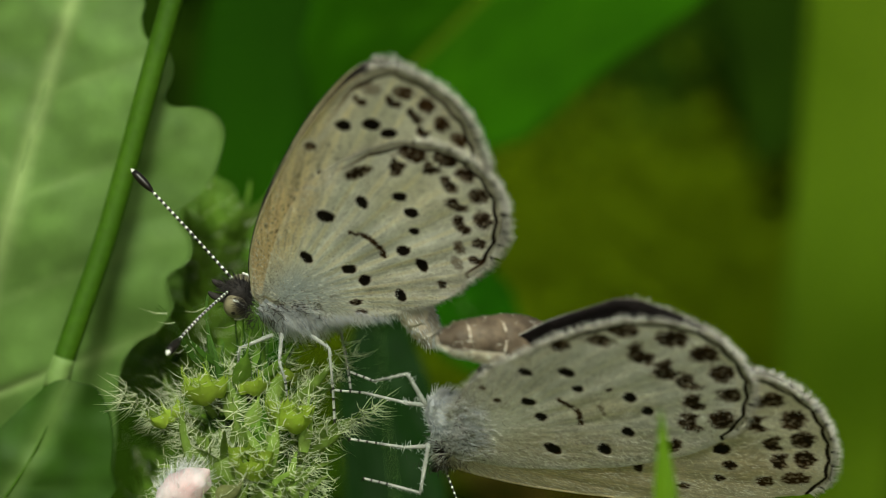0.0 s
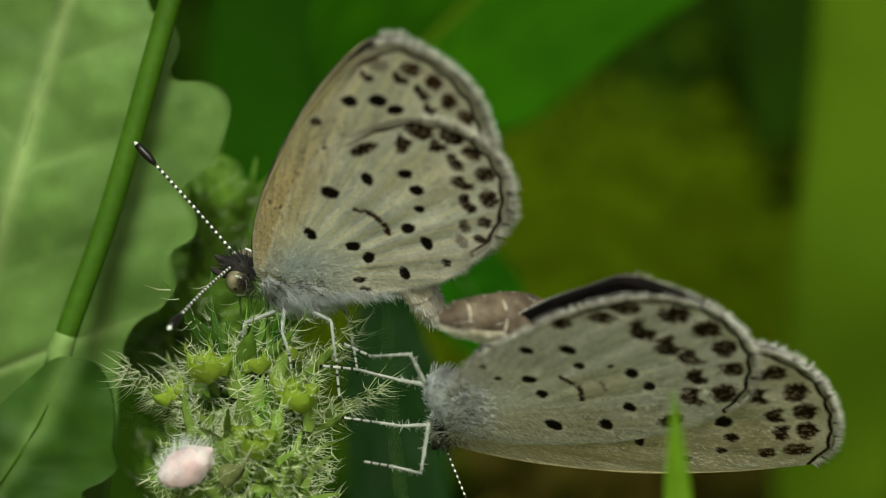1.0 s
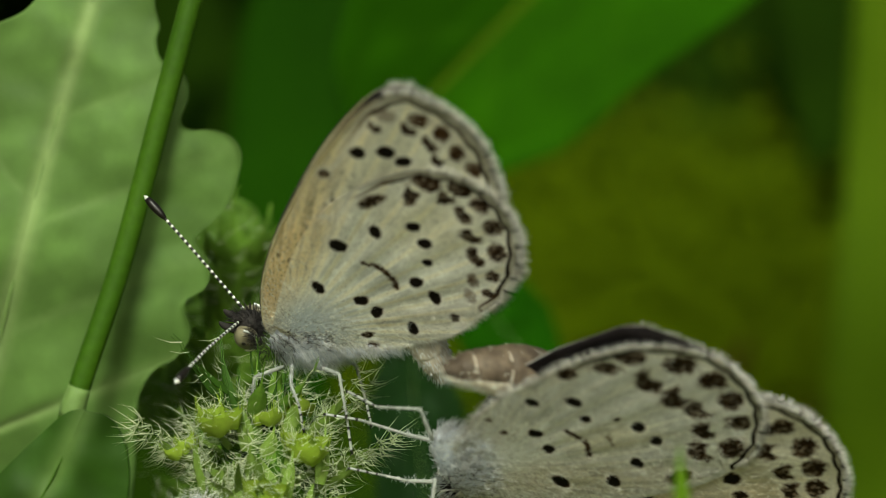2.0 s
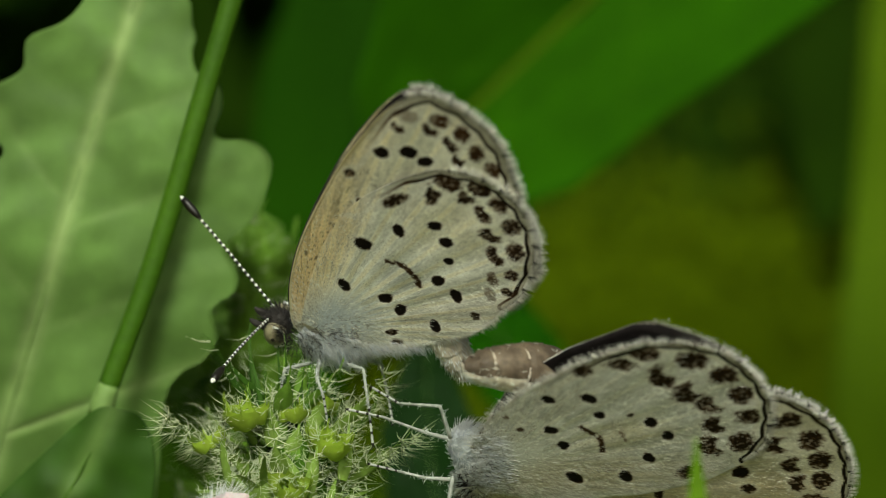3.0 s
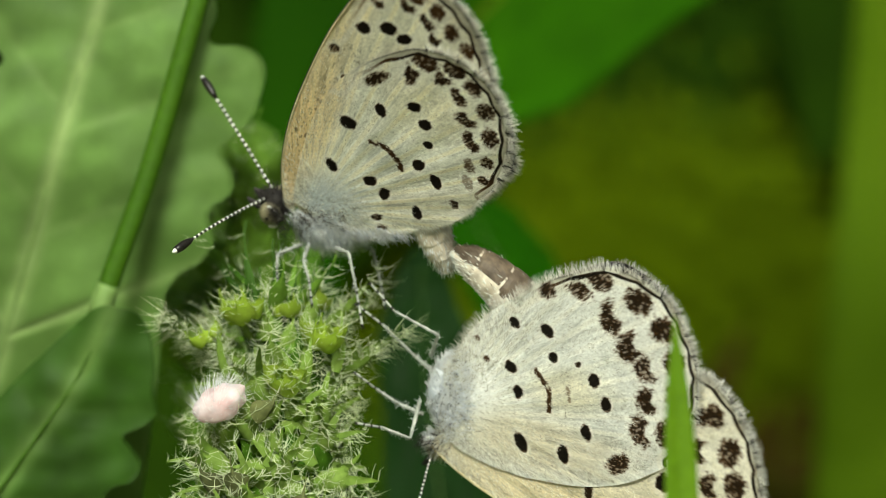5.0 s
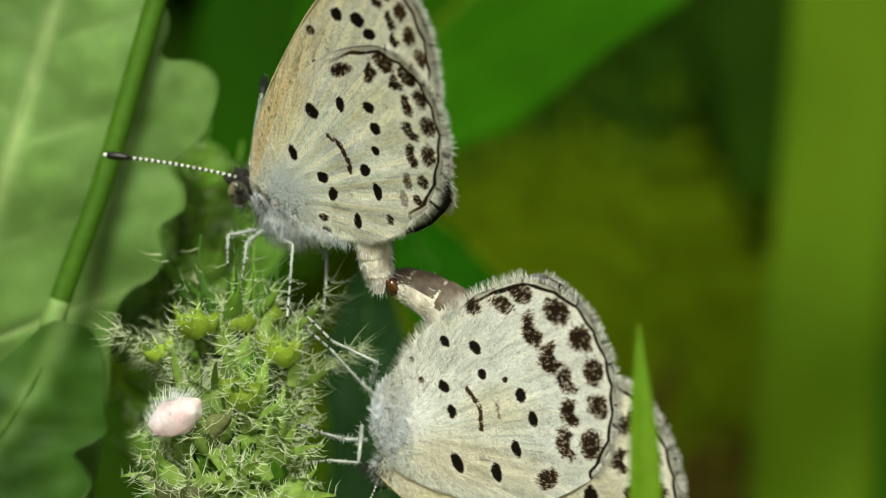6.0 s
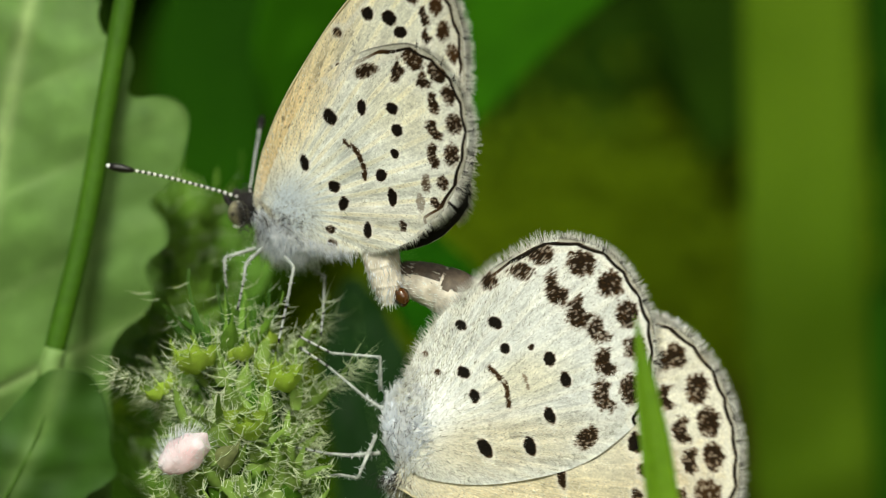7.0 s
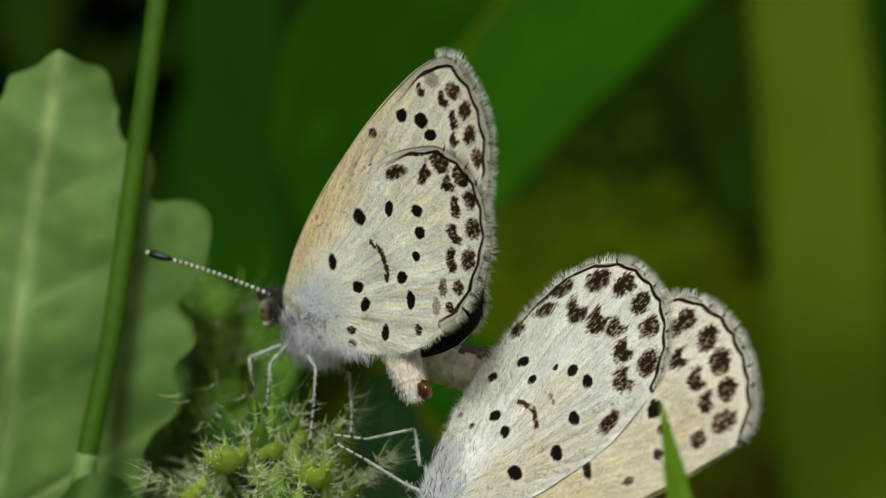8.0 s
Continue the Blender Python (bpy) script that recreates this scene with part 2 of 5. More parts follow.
def painter(hinge, margin, spots, ground, tints, bars=(), lead=[], veins=9, line_in=0.17, seed=1, dark=(22, 16, 12), halo=0.35, edge_tone=(176, 172, 158), specks=(), streaks=0.16, swell=1.0, edge_swell=1.0, vein_tone=(226, 212, 166, 0.35)):
    """The colour of a wing's underside: pale ground, tinted zones, dark spots with pale rims, veins, marginal line."""
    m = curve(lead + list(margin), 80)
    G, DK = np.array(srgb(*ground)[:3]), np.array(srgb(*dark)[:3])
    ED = np.array(srgb(*edge_tone)[:3])

    def paint(u, w):
        h = np.array(hinge)
        c = np.repeat(G[None], len(u), 0)
        for (tu, tw, ru, rw, turn, col, amount) in tints:
            ca, sa = math.cos(radians(turn)), math.sin(radians(turn))
            du, dw = u - tu, w - tw
            q = np.hypot((du * ca + dw * sa) / ru, (-du * sa + dw * ca) / rw)
            k = (1 - step(0.2, 1.0, q)) * amount
            c = c * (1 - k[:, None]) + np.array(srgb(*col)[:3]) * k[:, None]
        ang = np.arctan2(w - h[1], u - h[0])
        rr = np.hypot(u - h[0], w - h[1])
        # streaks of scales along the veins, pale veins, single dark scales
        streak = grain(ang * 70, rr * 2.2, seed) * 0.35 + grain(ang * 190, rr * 7, seed + 2) * 0.3 + grain(ang * 420, rr * 8, seed + 4) * 0.35 + grain(u * 22, w * 22, seed + 3) * 0.12 + 0.06
        rough = 0.62
        c *= (0.91 - rough * 0.5 + rough * streak)[:, None]
        # veins: cream ridges between greyer troughs, their strength uneven along the wing
        vein = np.abs((ang * veins + 0.25 * np.sin(ang * 5)) % 1.0 - 0.5) / veins * rr
        far = step(1.0, 4.0, rr) * (0.55 + 0.9 * grain(ang * 9, rr * 0.5, seed + 41))
        k = (1 - step(0.06, 0.30, vein)) * far
        c *= (1 - streaks * 0.9 * far + streaks * 1.5 * k)[:, None]
        ridge = (1 - step(0.05, 0.13, vein)) * far * vein_tone[3]
        c = c * (1 - ridge[:, None]) + np.array(srgb(*vein_tone[:3])[:3]) * ridge[:, None]
        groove = (1 - step(0.03, 0.07, np.abs(vein - 0.16))) * far * 0.22 * step(0.3, 0.7, grain(ang * 23, rr * 1.5, seed + 42))
        c *= (1 - groove)[:, None]
        c *= (0.90 + 0.2 * grain(u * 0.9, w * 0.9, seed + 43))[:, None]
        for (tu, tw, ru, rw, turn, dense) in specks:
            ca, sa = math.cos(radians(turn)), math.sin(radians(turn))
            du, dw = u - tu, w - tw
            q = np.hypot((du * ca + dw * sa) / ru, (-du * sa + dw * ca) / rw)
            k = step(0.72, 0.82, grain(u * 10, w * 10, seed + 21) * 0.6 + grain(ang * 120, rr * 4, seed + 22) * 0.5) * (1 - step(0.5, 1.0, q)) * dense
            c = c * (1 - k[:, None]) + np.array(srgb(70, 62, 54)[:3]) * k[:, None]
        fuzz = (grain(u * 7, w * 7, seed + 5) - 0.5) * 0.45 + (grain(ang * 150, rr * 5, seed + 6) - 0.5) * 0.5 + (grain(ang * 330, rr * 9, seed + 7) - 0.5) * 0.5
        mottle = grain(ang * 210, rr * 6, seed + 31) * 0.6 + grain(u * 13, w * 13, seed + 32) * 0.4
        pale, black = np.zeros(len(u)), np.zeros(len(u))
        for su, sw, a, b, turn, strong, *bite in spots:
            a, b = (a * swell, b * swell) if strong > 0.97 else (a * swell * edge_swell, b * swell * edge_swell)
            strong = strong if strong > 0.97 else min(0.96, strong * 1.22)
            ca, sa = math.cos(radians(turn)), math.sin(radians(turn))
            du, dw = u - su, w - sw
            q = np.hypot((du * ca + dw * sa) / a, (-du * sa + dw * ca) / b) + fuzz * 0.42
            torn = 0.18 if strong > 0.97 else 0.3
            q = q + (torn - 0.2) * fuzz * 2.0
            dark_in = (1 - step(0.9 - torn * 0.5, 1.05 + torn * 0.5, q)) * strong
            if bite:        # a notch on the outer side makes it a chevron
                o = np.array([su, sw]) - h
                o = o / np.hypot(*o) * max(a, b) * 0.85
                dark_in = dark_in * step(0.75, 1.1, np.hypot(u - su - o[0], w - sw - o[1]) / (max(a, b) * 0.62) + fuzz * 0.5)
            if strong < 0.97:       # looser, browner scales that let the ground through
                dark_in = dark_in * np.clip(0.60 + 0.55 * strong * step(0.22, 0.55, mottle), 0, 1)
            black = np.maximum(black, dark_in)
            pale = np.maximum(pale, (1 - step(1.2, 1.8, q)) * halo)
        for pts, width, strong in bars:
            d = edge_distance(u, w, curve(pts, 14)) + fuzz * 0.05
            black = np.maximum(black, (1 - step(width * 0.8, width * 1.5, d + fuzz * 0.08)) * np.clip(strong * 1.3 * step(0.05, 0.4, grain(u * 9, w * 9, seed + 33)), 0, 1))
        c = c * (1 - pale[:, None] * 0.9) + np.array(srgb(240, 239, 233)[:3]) * pale[:, None] * 0.9
        d = edge_distance(u, w, m)
        ramp = np.ones(len(u))
        if lead:     # margin and line thin out along the front edge
            a0, a1 = np.array(lead[0]), np.array(margin[0])
            ramp = step(0.0, 1.0, ((u - a0[0]) * (a1 - a0)[0] + (w - a0[1]) * (a1 - a0)[1]) / ((a1 - a0) @ (a1 - a0)))
        outer = (1 - step(line_in - 0.04, line_in + 0.06, d)) * ramp
        c = c * (1 - outer[:, None]) + ED * (0.75 + 0.4 * grain(u * 14, w * 14, seed + 8))[:, None] * outer[:, None]
        wave = line_in + 0.10 * np.abs(np.sin(ang * veins * math.pi + 0.4)) + 0.03 * (grain(ang * 40, rr, seed + 44) - 0.5)
        line = 1 - step(0.05, 0.10, np.abs(d - wave))
        rim = (1 - step(0.04, 0.10, d)) * step(0.3, 0.6, grain(u * 6, w * 6, seed + 45) + 0.25)
        c = c * (1 - 0.6 * (rim * ramp)[:, None])
        pal = (1 - step(0.06, 0.2, np.abs(d - wave - 0.24))) * 0.6
        c = c * (1 - pal[:, None]) + np.array(srgb(226, 222, 210)[:3]) * pal[:, None]
        line = line * ramp
        black = np.maximum(black, line)
        dk = DK[None] * (0.35 + 0.9 * grain(u * 18, w * 18, seed + 9))[:, None] + np.array(srgb(104, 70, 32)[:3]) * np.clip(2.0 * (1 - black), 0, 1)[:, None] * 0.8
        k = np.clip(black * 1.3, 0, 1)[:, None]
        c = c * (1 - k) + dk * k
        return np.concatenate([np.clip(c, 0, 1), np.ones((len(u), 1))], 1)
    return paint


def fringe_mesh(name, hinge, margin, depth, count, length, rng, back=0.0, ticks=False):
    """Hair scales that stand out from a wing's outer margin."""
    g = Geo()
    pts = curve(margin, count)
    for i in range(count):
        p = pts[i]
        a, b = pts[max(i - 1, 0)], pts[min(i + 1, count - 1)]
        t = (b - a) / (np.linalg.norm(b - a) + 1e-9)
        out = np.array([t[1], -t[0]])
        if out @ (p - np.array(hinge)) < 0:
            out = -out
        for k in range(2):
            q = p - out * 0.12 + t * rng.uniform(-0.04, 0.04)
            d = out + t * rng.uniform(-0.5, 0.5)
            ln = length * rng.uniform(0.5, 1.35)
            y0 = float(depth(q[0], q[1])) + back
            y1 = y0 + rng.uniform(-0.12, 0.12)
            tick = (i * 12 / count) % 1.0 < 0.14
            if tick:
                ln *= 0.75
            g.hair(Vector((q[0], y0, q[1])) * MM, Vector((q[0] + d[0] * ln, y1, q[1] + d[1] * ln)) * MM, 0.013 * MM, 1 if tick and ticks else 0)
    return g.mesh(name)


def lying_hairs(hinge, outline, paint, count, rng, lift, dull=0.38):
    """Short hairs that lie on a wing's outer side, combed away from the body, not on its dark spots."""
    o = curve(outline, 300)
    h = np.array(hinge)
    i = np.array([rng.randrange(300) for _ in range(count)])
    r = np.sqrt(np.array([rng.random() for _ in range(count)])) * 0.95
    p = h + (o[i] - h) * r[:, None]
    light = paint(p[:, 0], p[:, 1])[:, 1]
    g = Geo()
    for (u, w), l in zip(p, light):
        if l < 0.22:
            continue
        d = Vector((u - h[0], 0, w - h[1])).normalized() + Vector((rng.uniform(-0.7, 0.7), 0, rng.uniform(-0.7, 0.7)))
        ln = rng.uniform(0.10, 0.26)
        a = Vector((u, lift - 0.012, w))
        b = a + d.normalized() * ln + Vector((0, -rng.uniform(0.02, 0.09), 0))
        g.hair(a * MM, b * MM, 0.0072 * MM, 1 if rng.random() < dull else 0)
    return g.mesh("surface_hairs")


def fur_mesh(name, places, rng, width=0.016):
    """Hairs from (root, direction, length) in millimetres."""
    g = Geo()
    for root, d, ln in places:
        d = Vector(d).normalized()
        j = Vector((rng.uniform(-1, 1), rng.uniform(-1, 1), rng.uniform(-1, 1)))
        tip = Vector(root) + (d + j * 0.3).normalized() * ln
        g.hair(Vector(root) * MM, tip * MM, width * MM, bend=j * ln * 0.06 * MM)
    return g.mesh(name)


def leg(parent, joints, rng):
    """A thin leg: white femur and tibia, tarsus ringed black and white."""
    root = thing("leg")
    root.parent = parent
    o = Vector(joints[0])
    j = [(Vector(q) - o) * MM for q in joints]
    root.location = o * MM
    part("femur", Geo().tube(curve([j[0], j[0] * 0.4 + j[1] * 0.6, j[1]], 7), [x * MM for x in (0.085, 0.092, 0.09, 0.082, 0.072, 0.068, 0.064)], 8).mesh("femur"), LEG, root)
    part("tibia", Geo().tube(curve([j[1], (j[1] + j[2]) / 2, j[2]], 6), [x * MM for x in (0.066, 0.064, 0.062, 0.062, 0.062, 0.06)], 8).mesh("tibia"), LEG, root)
    n = 7
    k = 2 * n + 1
    g = Geo().tube([j[2].lerp(j[3], i / (k - 1)) for i in range(k)], [(0.064 if i % 2 else 0.05) * MM for i in range(k)], 7)
    g.s = [0 if (f // 7) % 4 == 1 else 1 for f in range(len(g.f))]
    for s in (-1, 1):
        e = j[3] + Vector((s * 0.12, -0.05, -0.15)) * MM
        g.hair(j[3], e, 0.03 * MM, slot=0)
    part("tarsus", g.mesh("tarsus"), [BLACK, LEG], root, "black and white ringed foot")
    spurs = []
    for i in range(26):
        q = j[1].lerp(j[2], rng.random()) / MM
        spurs.append((q, (rng.uniform(-1, 1), rng.uniform(-1, 1), rng.uniform(-1, 0.2)), 0.22))
    for i in range(30):
        q = j[0].lerp(j[1], rng.random()) / MM
        spurs.append((q, (rng.uniform(-1, 1), rng.uniform(-1, 1), rng.uniform(-1, 1)), 0.35))
    part("leg_hairs", fur_mesh("leg_hairs", spurs, rng, 0.012), FUR, root)
    return root


def antenna(parent, base, tip, sag=0.12, thin=1.0):
    """A ringed feeler with a dark club and a pale tip, along +x of its own space."""
    ob = thing("antenna")
    ob.parent = parent
    base, tip = Vector(base), Vector(tip)
    ln = (tip - base).length
    g = Geo()
    n = 18
    z = lambda s: math.sin(s * math.pi) * sag
    k = 5 * n + 1
    g.tube([Vector((i / (k - 1) * 0.80 * ln, 0, z(i / (k - 1) * 0.80))) * MM for i in range(k)],
           [(0.06, 0.07, 0.06, 0.056, 0.056)[i % 5] * thin * MM for i in range(k)], 7)
    g.s = [1 if (f // 7) % 5 in (0, 1) and f % 7 != 3 else 0 for f in range(len(g.f))]
    part("shaft", g.mesh("shaft"), [BLACK, WHITE], ob, "black feeler ringed with white")
    z = lambda s: math.sin(s * math.pi) * sag
    pts = [Vector((s * ln, 0, z(s))) * MM for s in (0.79, 0.83, 0.88, 0.93, 0.97)]
    part("club", Geo().tube(pts, [q * MM for q in (0.08, 0.15, 0.19, 0.18, 0.14)], 9).mesh("club"), BLACK, ob, "black club")
    pts = [Vector((s * ln, 0, z(s))) * MM for s in (0.965, 0.985, 1.0)]
    part("club_tip", Geo().tube(pts, [q * MM for q in (0.125, 0.08, 0.02)], 9).mesh("club_tip"), WHITE, ob, "pale tip")
    return ob


def aim(base, tip):
    """The pose of a feeler from its base towards its tip, in its insect's space."""
    b, d = Vector(base) * MM, (Vector(tip) - Vector(base)).normalized()
    return Matrix.Translation(b) @ d.to_track_quat("X", "Z").to_matrix().to_4x4()


def abdomen(parent, spine, radii, pale_side, rng, brown, hinge, drop=None):
    """A segmented hind body: rings of scales with pale seams."""
    N = 91
    pts = curve([Vector(q) - Vector(hinge) for q in spine], N)
    rad = np.interp(np.linspace(0, 1, N), np.linspace(0, 1, len(radii)), radii)
    g = Geo()
    r2 = [rad[i] * (0.95 if i % 13 == 0 else 1.0 + 0.05 * (i % 13) / 12) * MM for i in range(N)]
    cen = [Vector(p) * MM for p in pts]
    g.tube(cen, r2, 48)
    slots = []
    for f in g.f:
        c = sum((g.v[i] for i in f), Vector()) / len(f)
        ring = min(N - 1, f[0] // 48)
        out = (c - cen[ring]).normalized()
        below = out.dot(Vector(pale_side).normalized()) + 0.3 * noise.noise(c * 1600) > 0.15
        slots.append(0 if (ring % 13 == 0 and noise.noise(c * 1800) > -0.12) or below or not brown else 1)
    g.s = slots
    ob = part("abdomen", g.mesh("abdomen"), [ABDO_PALE, ABDO_BROWN], parent, "brown ringed hind body" if brown else "pale scaly hind body", Matrix.Translation(Vector(hinge) * MM))
    pale, dull = [], []
    for i in range(2600 if brown else 900):
        k = rng.randrange(N - 1)
        a = rng.uniform(0, 6.283)
        d = Vector(pts[min(k + 1, N - 1)]) - Vector(pts[max(k - 1, 0)])
        d.normalize()
        side = d.orthogonal().normalized()
        o = side * math.cos(a) + d.cross(side) * math.sin(a)
        tone = o.dot(Vector(pale_side).normalized()) + rng.gauss(0, 0.3)
        root = Vector(pts[k]) + o * rad[k] * 1.0
        if not brown:
            pale.append((root, d + o * 0.4, rng.uniform(0.2, 0.4)))
        elif tone > 0.05 or rng.random() < 0.08:
            pale.append((root, d + o * 0.12, rng.uniform(0.12, 0.26)))
        else:
            dull.append((root, d + o * 0.12, rng.uniform(0.12, 0.26)))
    part("scale_fur", fur_mesh("scale_fur", pale, rng, 0.019 if brown else 0.016), FUR if not brown else WHITE, ob, "pale scales")
    if dull:
        part("brown_scale_coat", fur_mesh("brown_scale_coat", dull, rng, 0.019), ABDO_BROWN, ob, "brown scales")
    if drop:
        c = Vector(drop) - Vector(hinge)
        part("tail_tip", Geo().blob(c * MM, [Vector((0.32, 0, 0.1)) * MM, Vector((0, 0.32, 0)) * MM, Vector((-0.1, 0, 0.38)) * MM], 16, 12, wobble=0.3).mesh("tail_tip"), GENITAL, ob, "glossy amber tail tip")
    return ob


def butterfly(spec, label, seed):
    """A small blue butterfly with closed wings; its wing plane is x-z, its near side looks to -y."""
    rng = random.Random(seed)
    root = thing("butterfly", None, label, "butterfly", "mating butterflies")
    S = spec
    # wings: the near pair, and the far pair a little apart behind it
    for side in (0, 1):
        fore_y = (lambda u, w: 0.10 + 0 * u) if side == 0 else (lambda u, w: S["fore_gap"](u, w))
        hind_y = (lambda u, w: 0.0 + 0 * u) if side == 0 else (lambda u, w: S["hind_gap"](u, w))
        fine = (230, 420) if side == 0 else (51, 91)
        for kind, y in (("forewing", fore_y), ("hindwing", hind_y)):
            q = S[kind]
            me = wing_mesh(kind, q["hinge"], q["outline"], q["paint"], fine[0], fine[1], y, flip=side == 1)
            ob = part(kind, me, [WING, INNER], root, S["wing_label"] if side == 0 else "dark brown upper side of a wing")
            if kind == "hindwing" and side == 1:
                ob.location = Vector(S["far_shift"]) * MM
            if kind == "forewing":      # the stiff front edge
                lead = curve(S["costa"], 40)
                part("costa", Geo().tube([Vector((p[0], float(y(p[0], p[1])), p[1])) * MM for p in lead], [0.05 * MM] * 30 + [0.005 * (40 - i) * MM for i in range(30, 40)], 7).mesh("costa"), COSTA, ob, "golden front edge of the wing")
                part("costal_line", Geo().tube([Vector((p[0] - 0.05, float(y(p[0], p[1])) + 0.06, p[1] + 0.03)) * MM for p in lead[:36]], [(0.06 if i < 14 else 0.045 if i < 31 else 0.009 * (36 - i)) * MM for i in range(36)], 6).mesh("costal_line"), FUR_DARK, ob, "dark line along the wing's base")
            if side == 0:
                part("surface_hairs", lying_hairs(q["hinge"], q["outline"], q["paint"], S["hairs"][kind], rng, 0.1 if kind == "forewing" else 0.0), [WING_HAIR, DULL_HAIR], ob, "fine pale hairs lying on the wing")
            if kind == "hindwing" and side == 0:
                part("inner_fringe", fringe_mesh("inner_fringe", q["hinge"], S["inner"], y, 300, S["inner_len"], rng), FRINGE, ob, "white hairs on the wing's inner edge")
            part("fringe", fringe_mesh("fringe", q["hinge"], q["margin"][1:] if kind == "hindwing" else q["margin"], y, 420 if side == 0 else 200, q["fringe"] * (1.0 if side == 0 else 0.8), rng, ticks=True), [FRINGE, FUR_DARK], ob, "pale hair fringe")
    # body
    ax = S["thorax_axes"]
    th = Geo().blob((Vector(S["thorax"])) * MM, [Vector(a) * MM for a in ax], 22, 16, wobble=0.1)
    part("thorax", th.mesh("thorax"), THORAX, root, "blue-grey furry thorax")
    fur = []
    A = [Vector(a) for a in ax]
    for i in range(S["fur_count"]):
        q = Vector((rng.gauss(0, 1), rng.gauss(0, 1), rng.gauss(0, 1))).normalized()
        if q.y > 0.6 or q.z > S["fur_top"]:
            continue
        p = Vector(S["thorax"]) + A[0] * q.x + A[1] * q.y + A[2] * q.z
        d = q * S["fur_out"] + Vector(S["fur_lay"])
        fur.append((p, d, rng.uniform(*S["fur_len"])))
    for (ru, rw, su, sw, count, du, dw) in S["wing_fur"]:
        for i in range(count):
            gu, gw = rng.gauss(0, 1), rng.gauss(0, 1)
            if math.hypot(gu, gw) > 1.5 + rng.uniform(-0.2, 0.5):
                continue
            u, w = ru + su * gu, rw + sw * gw
            fur.append(((u, -0.03, w), (du + rng.uniform(-0.4, 0.4), -0.22, dw + rng.uniform(-0.4, 0.4)), rng.uniform(0.25, 0.55)))
    shade = [q for i, q in enumerate(fur) if i % S["grey_every"] == 0]
    part("fur", fur_mesh("fur", [q for i, q in enumerate(fur) if i % S["grey_every"]], rng, S["fur_wide"]), FUR, root, "whitish fur")
    part("under_fur", fur_mesh("under_fur", shade, rng, S["fur_wide"]), FUR_GREY, root, "blue-grey fur between the white hairs")
    dark = []
    for (u, y, w, su, sw, count, d) in S["dark_fur"]:
        for i in range(count):
            dark.append(((rng.gauss(u, su), y + rng.uniform(-0.1, 0.2), rng.gauss(w, sw)), (d[0] + rng.uniform(-0.6, 0.6), d[1], d[2] + rng.uniform(-0.6, 0.6)), rng.uniform(0.2, 0.5)))
    part("dark_hairs", fur_mesh("dark_hairs", dark, rng, 0.013), FUR_DARK, root, "dark grey hairs in the fur")
    h = Vector(S["head"])
    hd = Geo().blob(h * MM, [Vector(a) * MM for a in S["head_axes"]], 16, 12, wobble=0.15)
    head = part("head", hd.mesh("head"), HEAD, root, "dark head")
    for s in (-1, 1):
        e = h + Vector(S["eye_off"]) + Vector((0, s * S["eye_out"], 0))
        ey = part("eye", Geo().blob(e * MM, [Vector(a) * MM for a in S["eye_axes"]], 18, 14).mesh("eye"), EYE, head, "grey-brown compound eye")
        part("pupil", Geo().blob((e + Vector((0.05, s * 0.47, 0.06))) * MM, [Vector((0.1, 0, 0)) * MM, Vector((0, 0.04, 0)) * MM, Vector((0, 0, 0.1)) * MM], 8, 6).mesh("pupil"), PUPIL, ey)
        ring = [e + Vector((S["eye_axes"][0][0] * 1.04 * math.cos(a), s * 0.2, S["eye_axes"][2][2] * 1.04 * math.sin(a))) for a in np.linspace(*S["ring"], 15)]
        part("eye_ring", Geo().tube([q * MM for q in ring], [0.055 * MM] * 15, 6).mesh("eye_ring"), WHITE, head, "white rim round the eye")
    tuft = []
    for i in range(420):
        q = Vector((rng.gauss(0, 1), rng.gauss(0, 1), rng.gauss(0, 1))).normalized()
        p = h + Vector(S["head_axes"][0]) * q.x + Vector(S["head_axes"][1]) * q.y + Vector(S["head_axes"][2]) * q.z
        if abs(q.y) < S["face_fur"][2]:
            tuft.append((p, q + Vector(S["face"]) * 0.4, rng.uniform(0.25, 0.55)))
    part("head_fur", fur_mesh("head_fur", tuft, rng, 0.02), S["face_fur"][0], head, S["face_fur"][1])
    for s in (-0.35, 0.35):
        a = h + Vector(S["face"]) * 0.55 + Vector((0, s, -0.1))
        b = a + Vector(S["palp"])
        part("palp", Geo().tube(curve([a, (a + b) / 2 + Vector(S["face"]) * 0.15, b], 8) * MM, [x * MM for x in (0.13, 0.15, 0.16, 0.15, 0.13, 0.11, 0.08, 0.03)], 8).mesh("palp"), FUR_DARK, head, "dark palp")
    tail = abdomen(root, S["spine"], S["spine_r"], S["pale_side"], rng, S["brown"], S["tail_hinge"], S.get("drop"))
    limbs = [leg(root, joints, rng) for joints in S["legs"]]
    feelers = [antenna(root, b, t, thin=S["feeler"]) for b, t in S["antennae"]]
    for ob, (b, t) in zip(feelers, S["antennae"]):
        ob.matrix_basis = aim(b, t)
    return root, feelers, tail, limbs


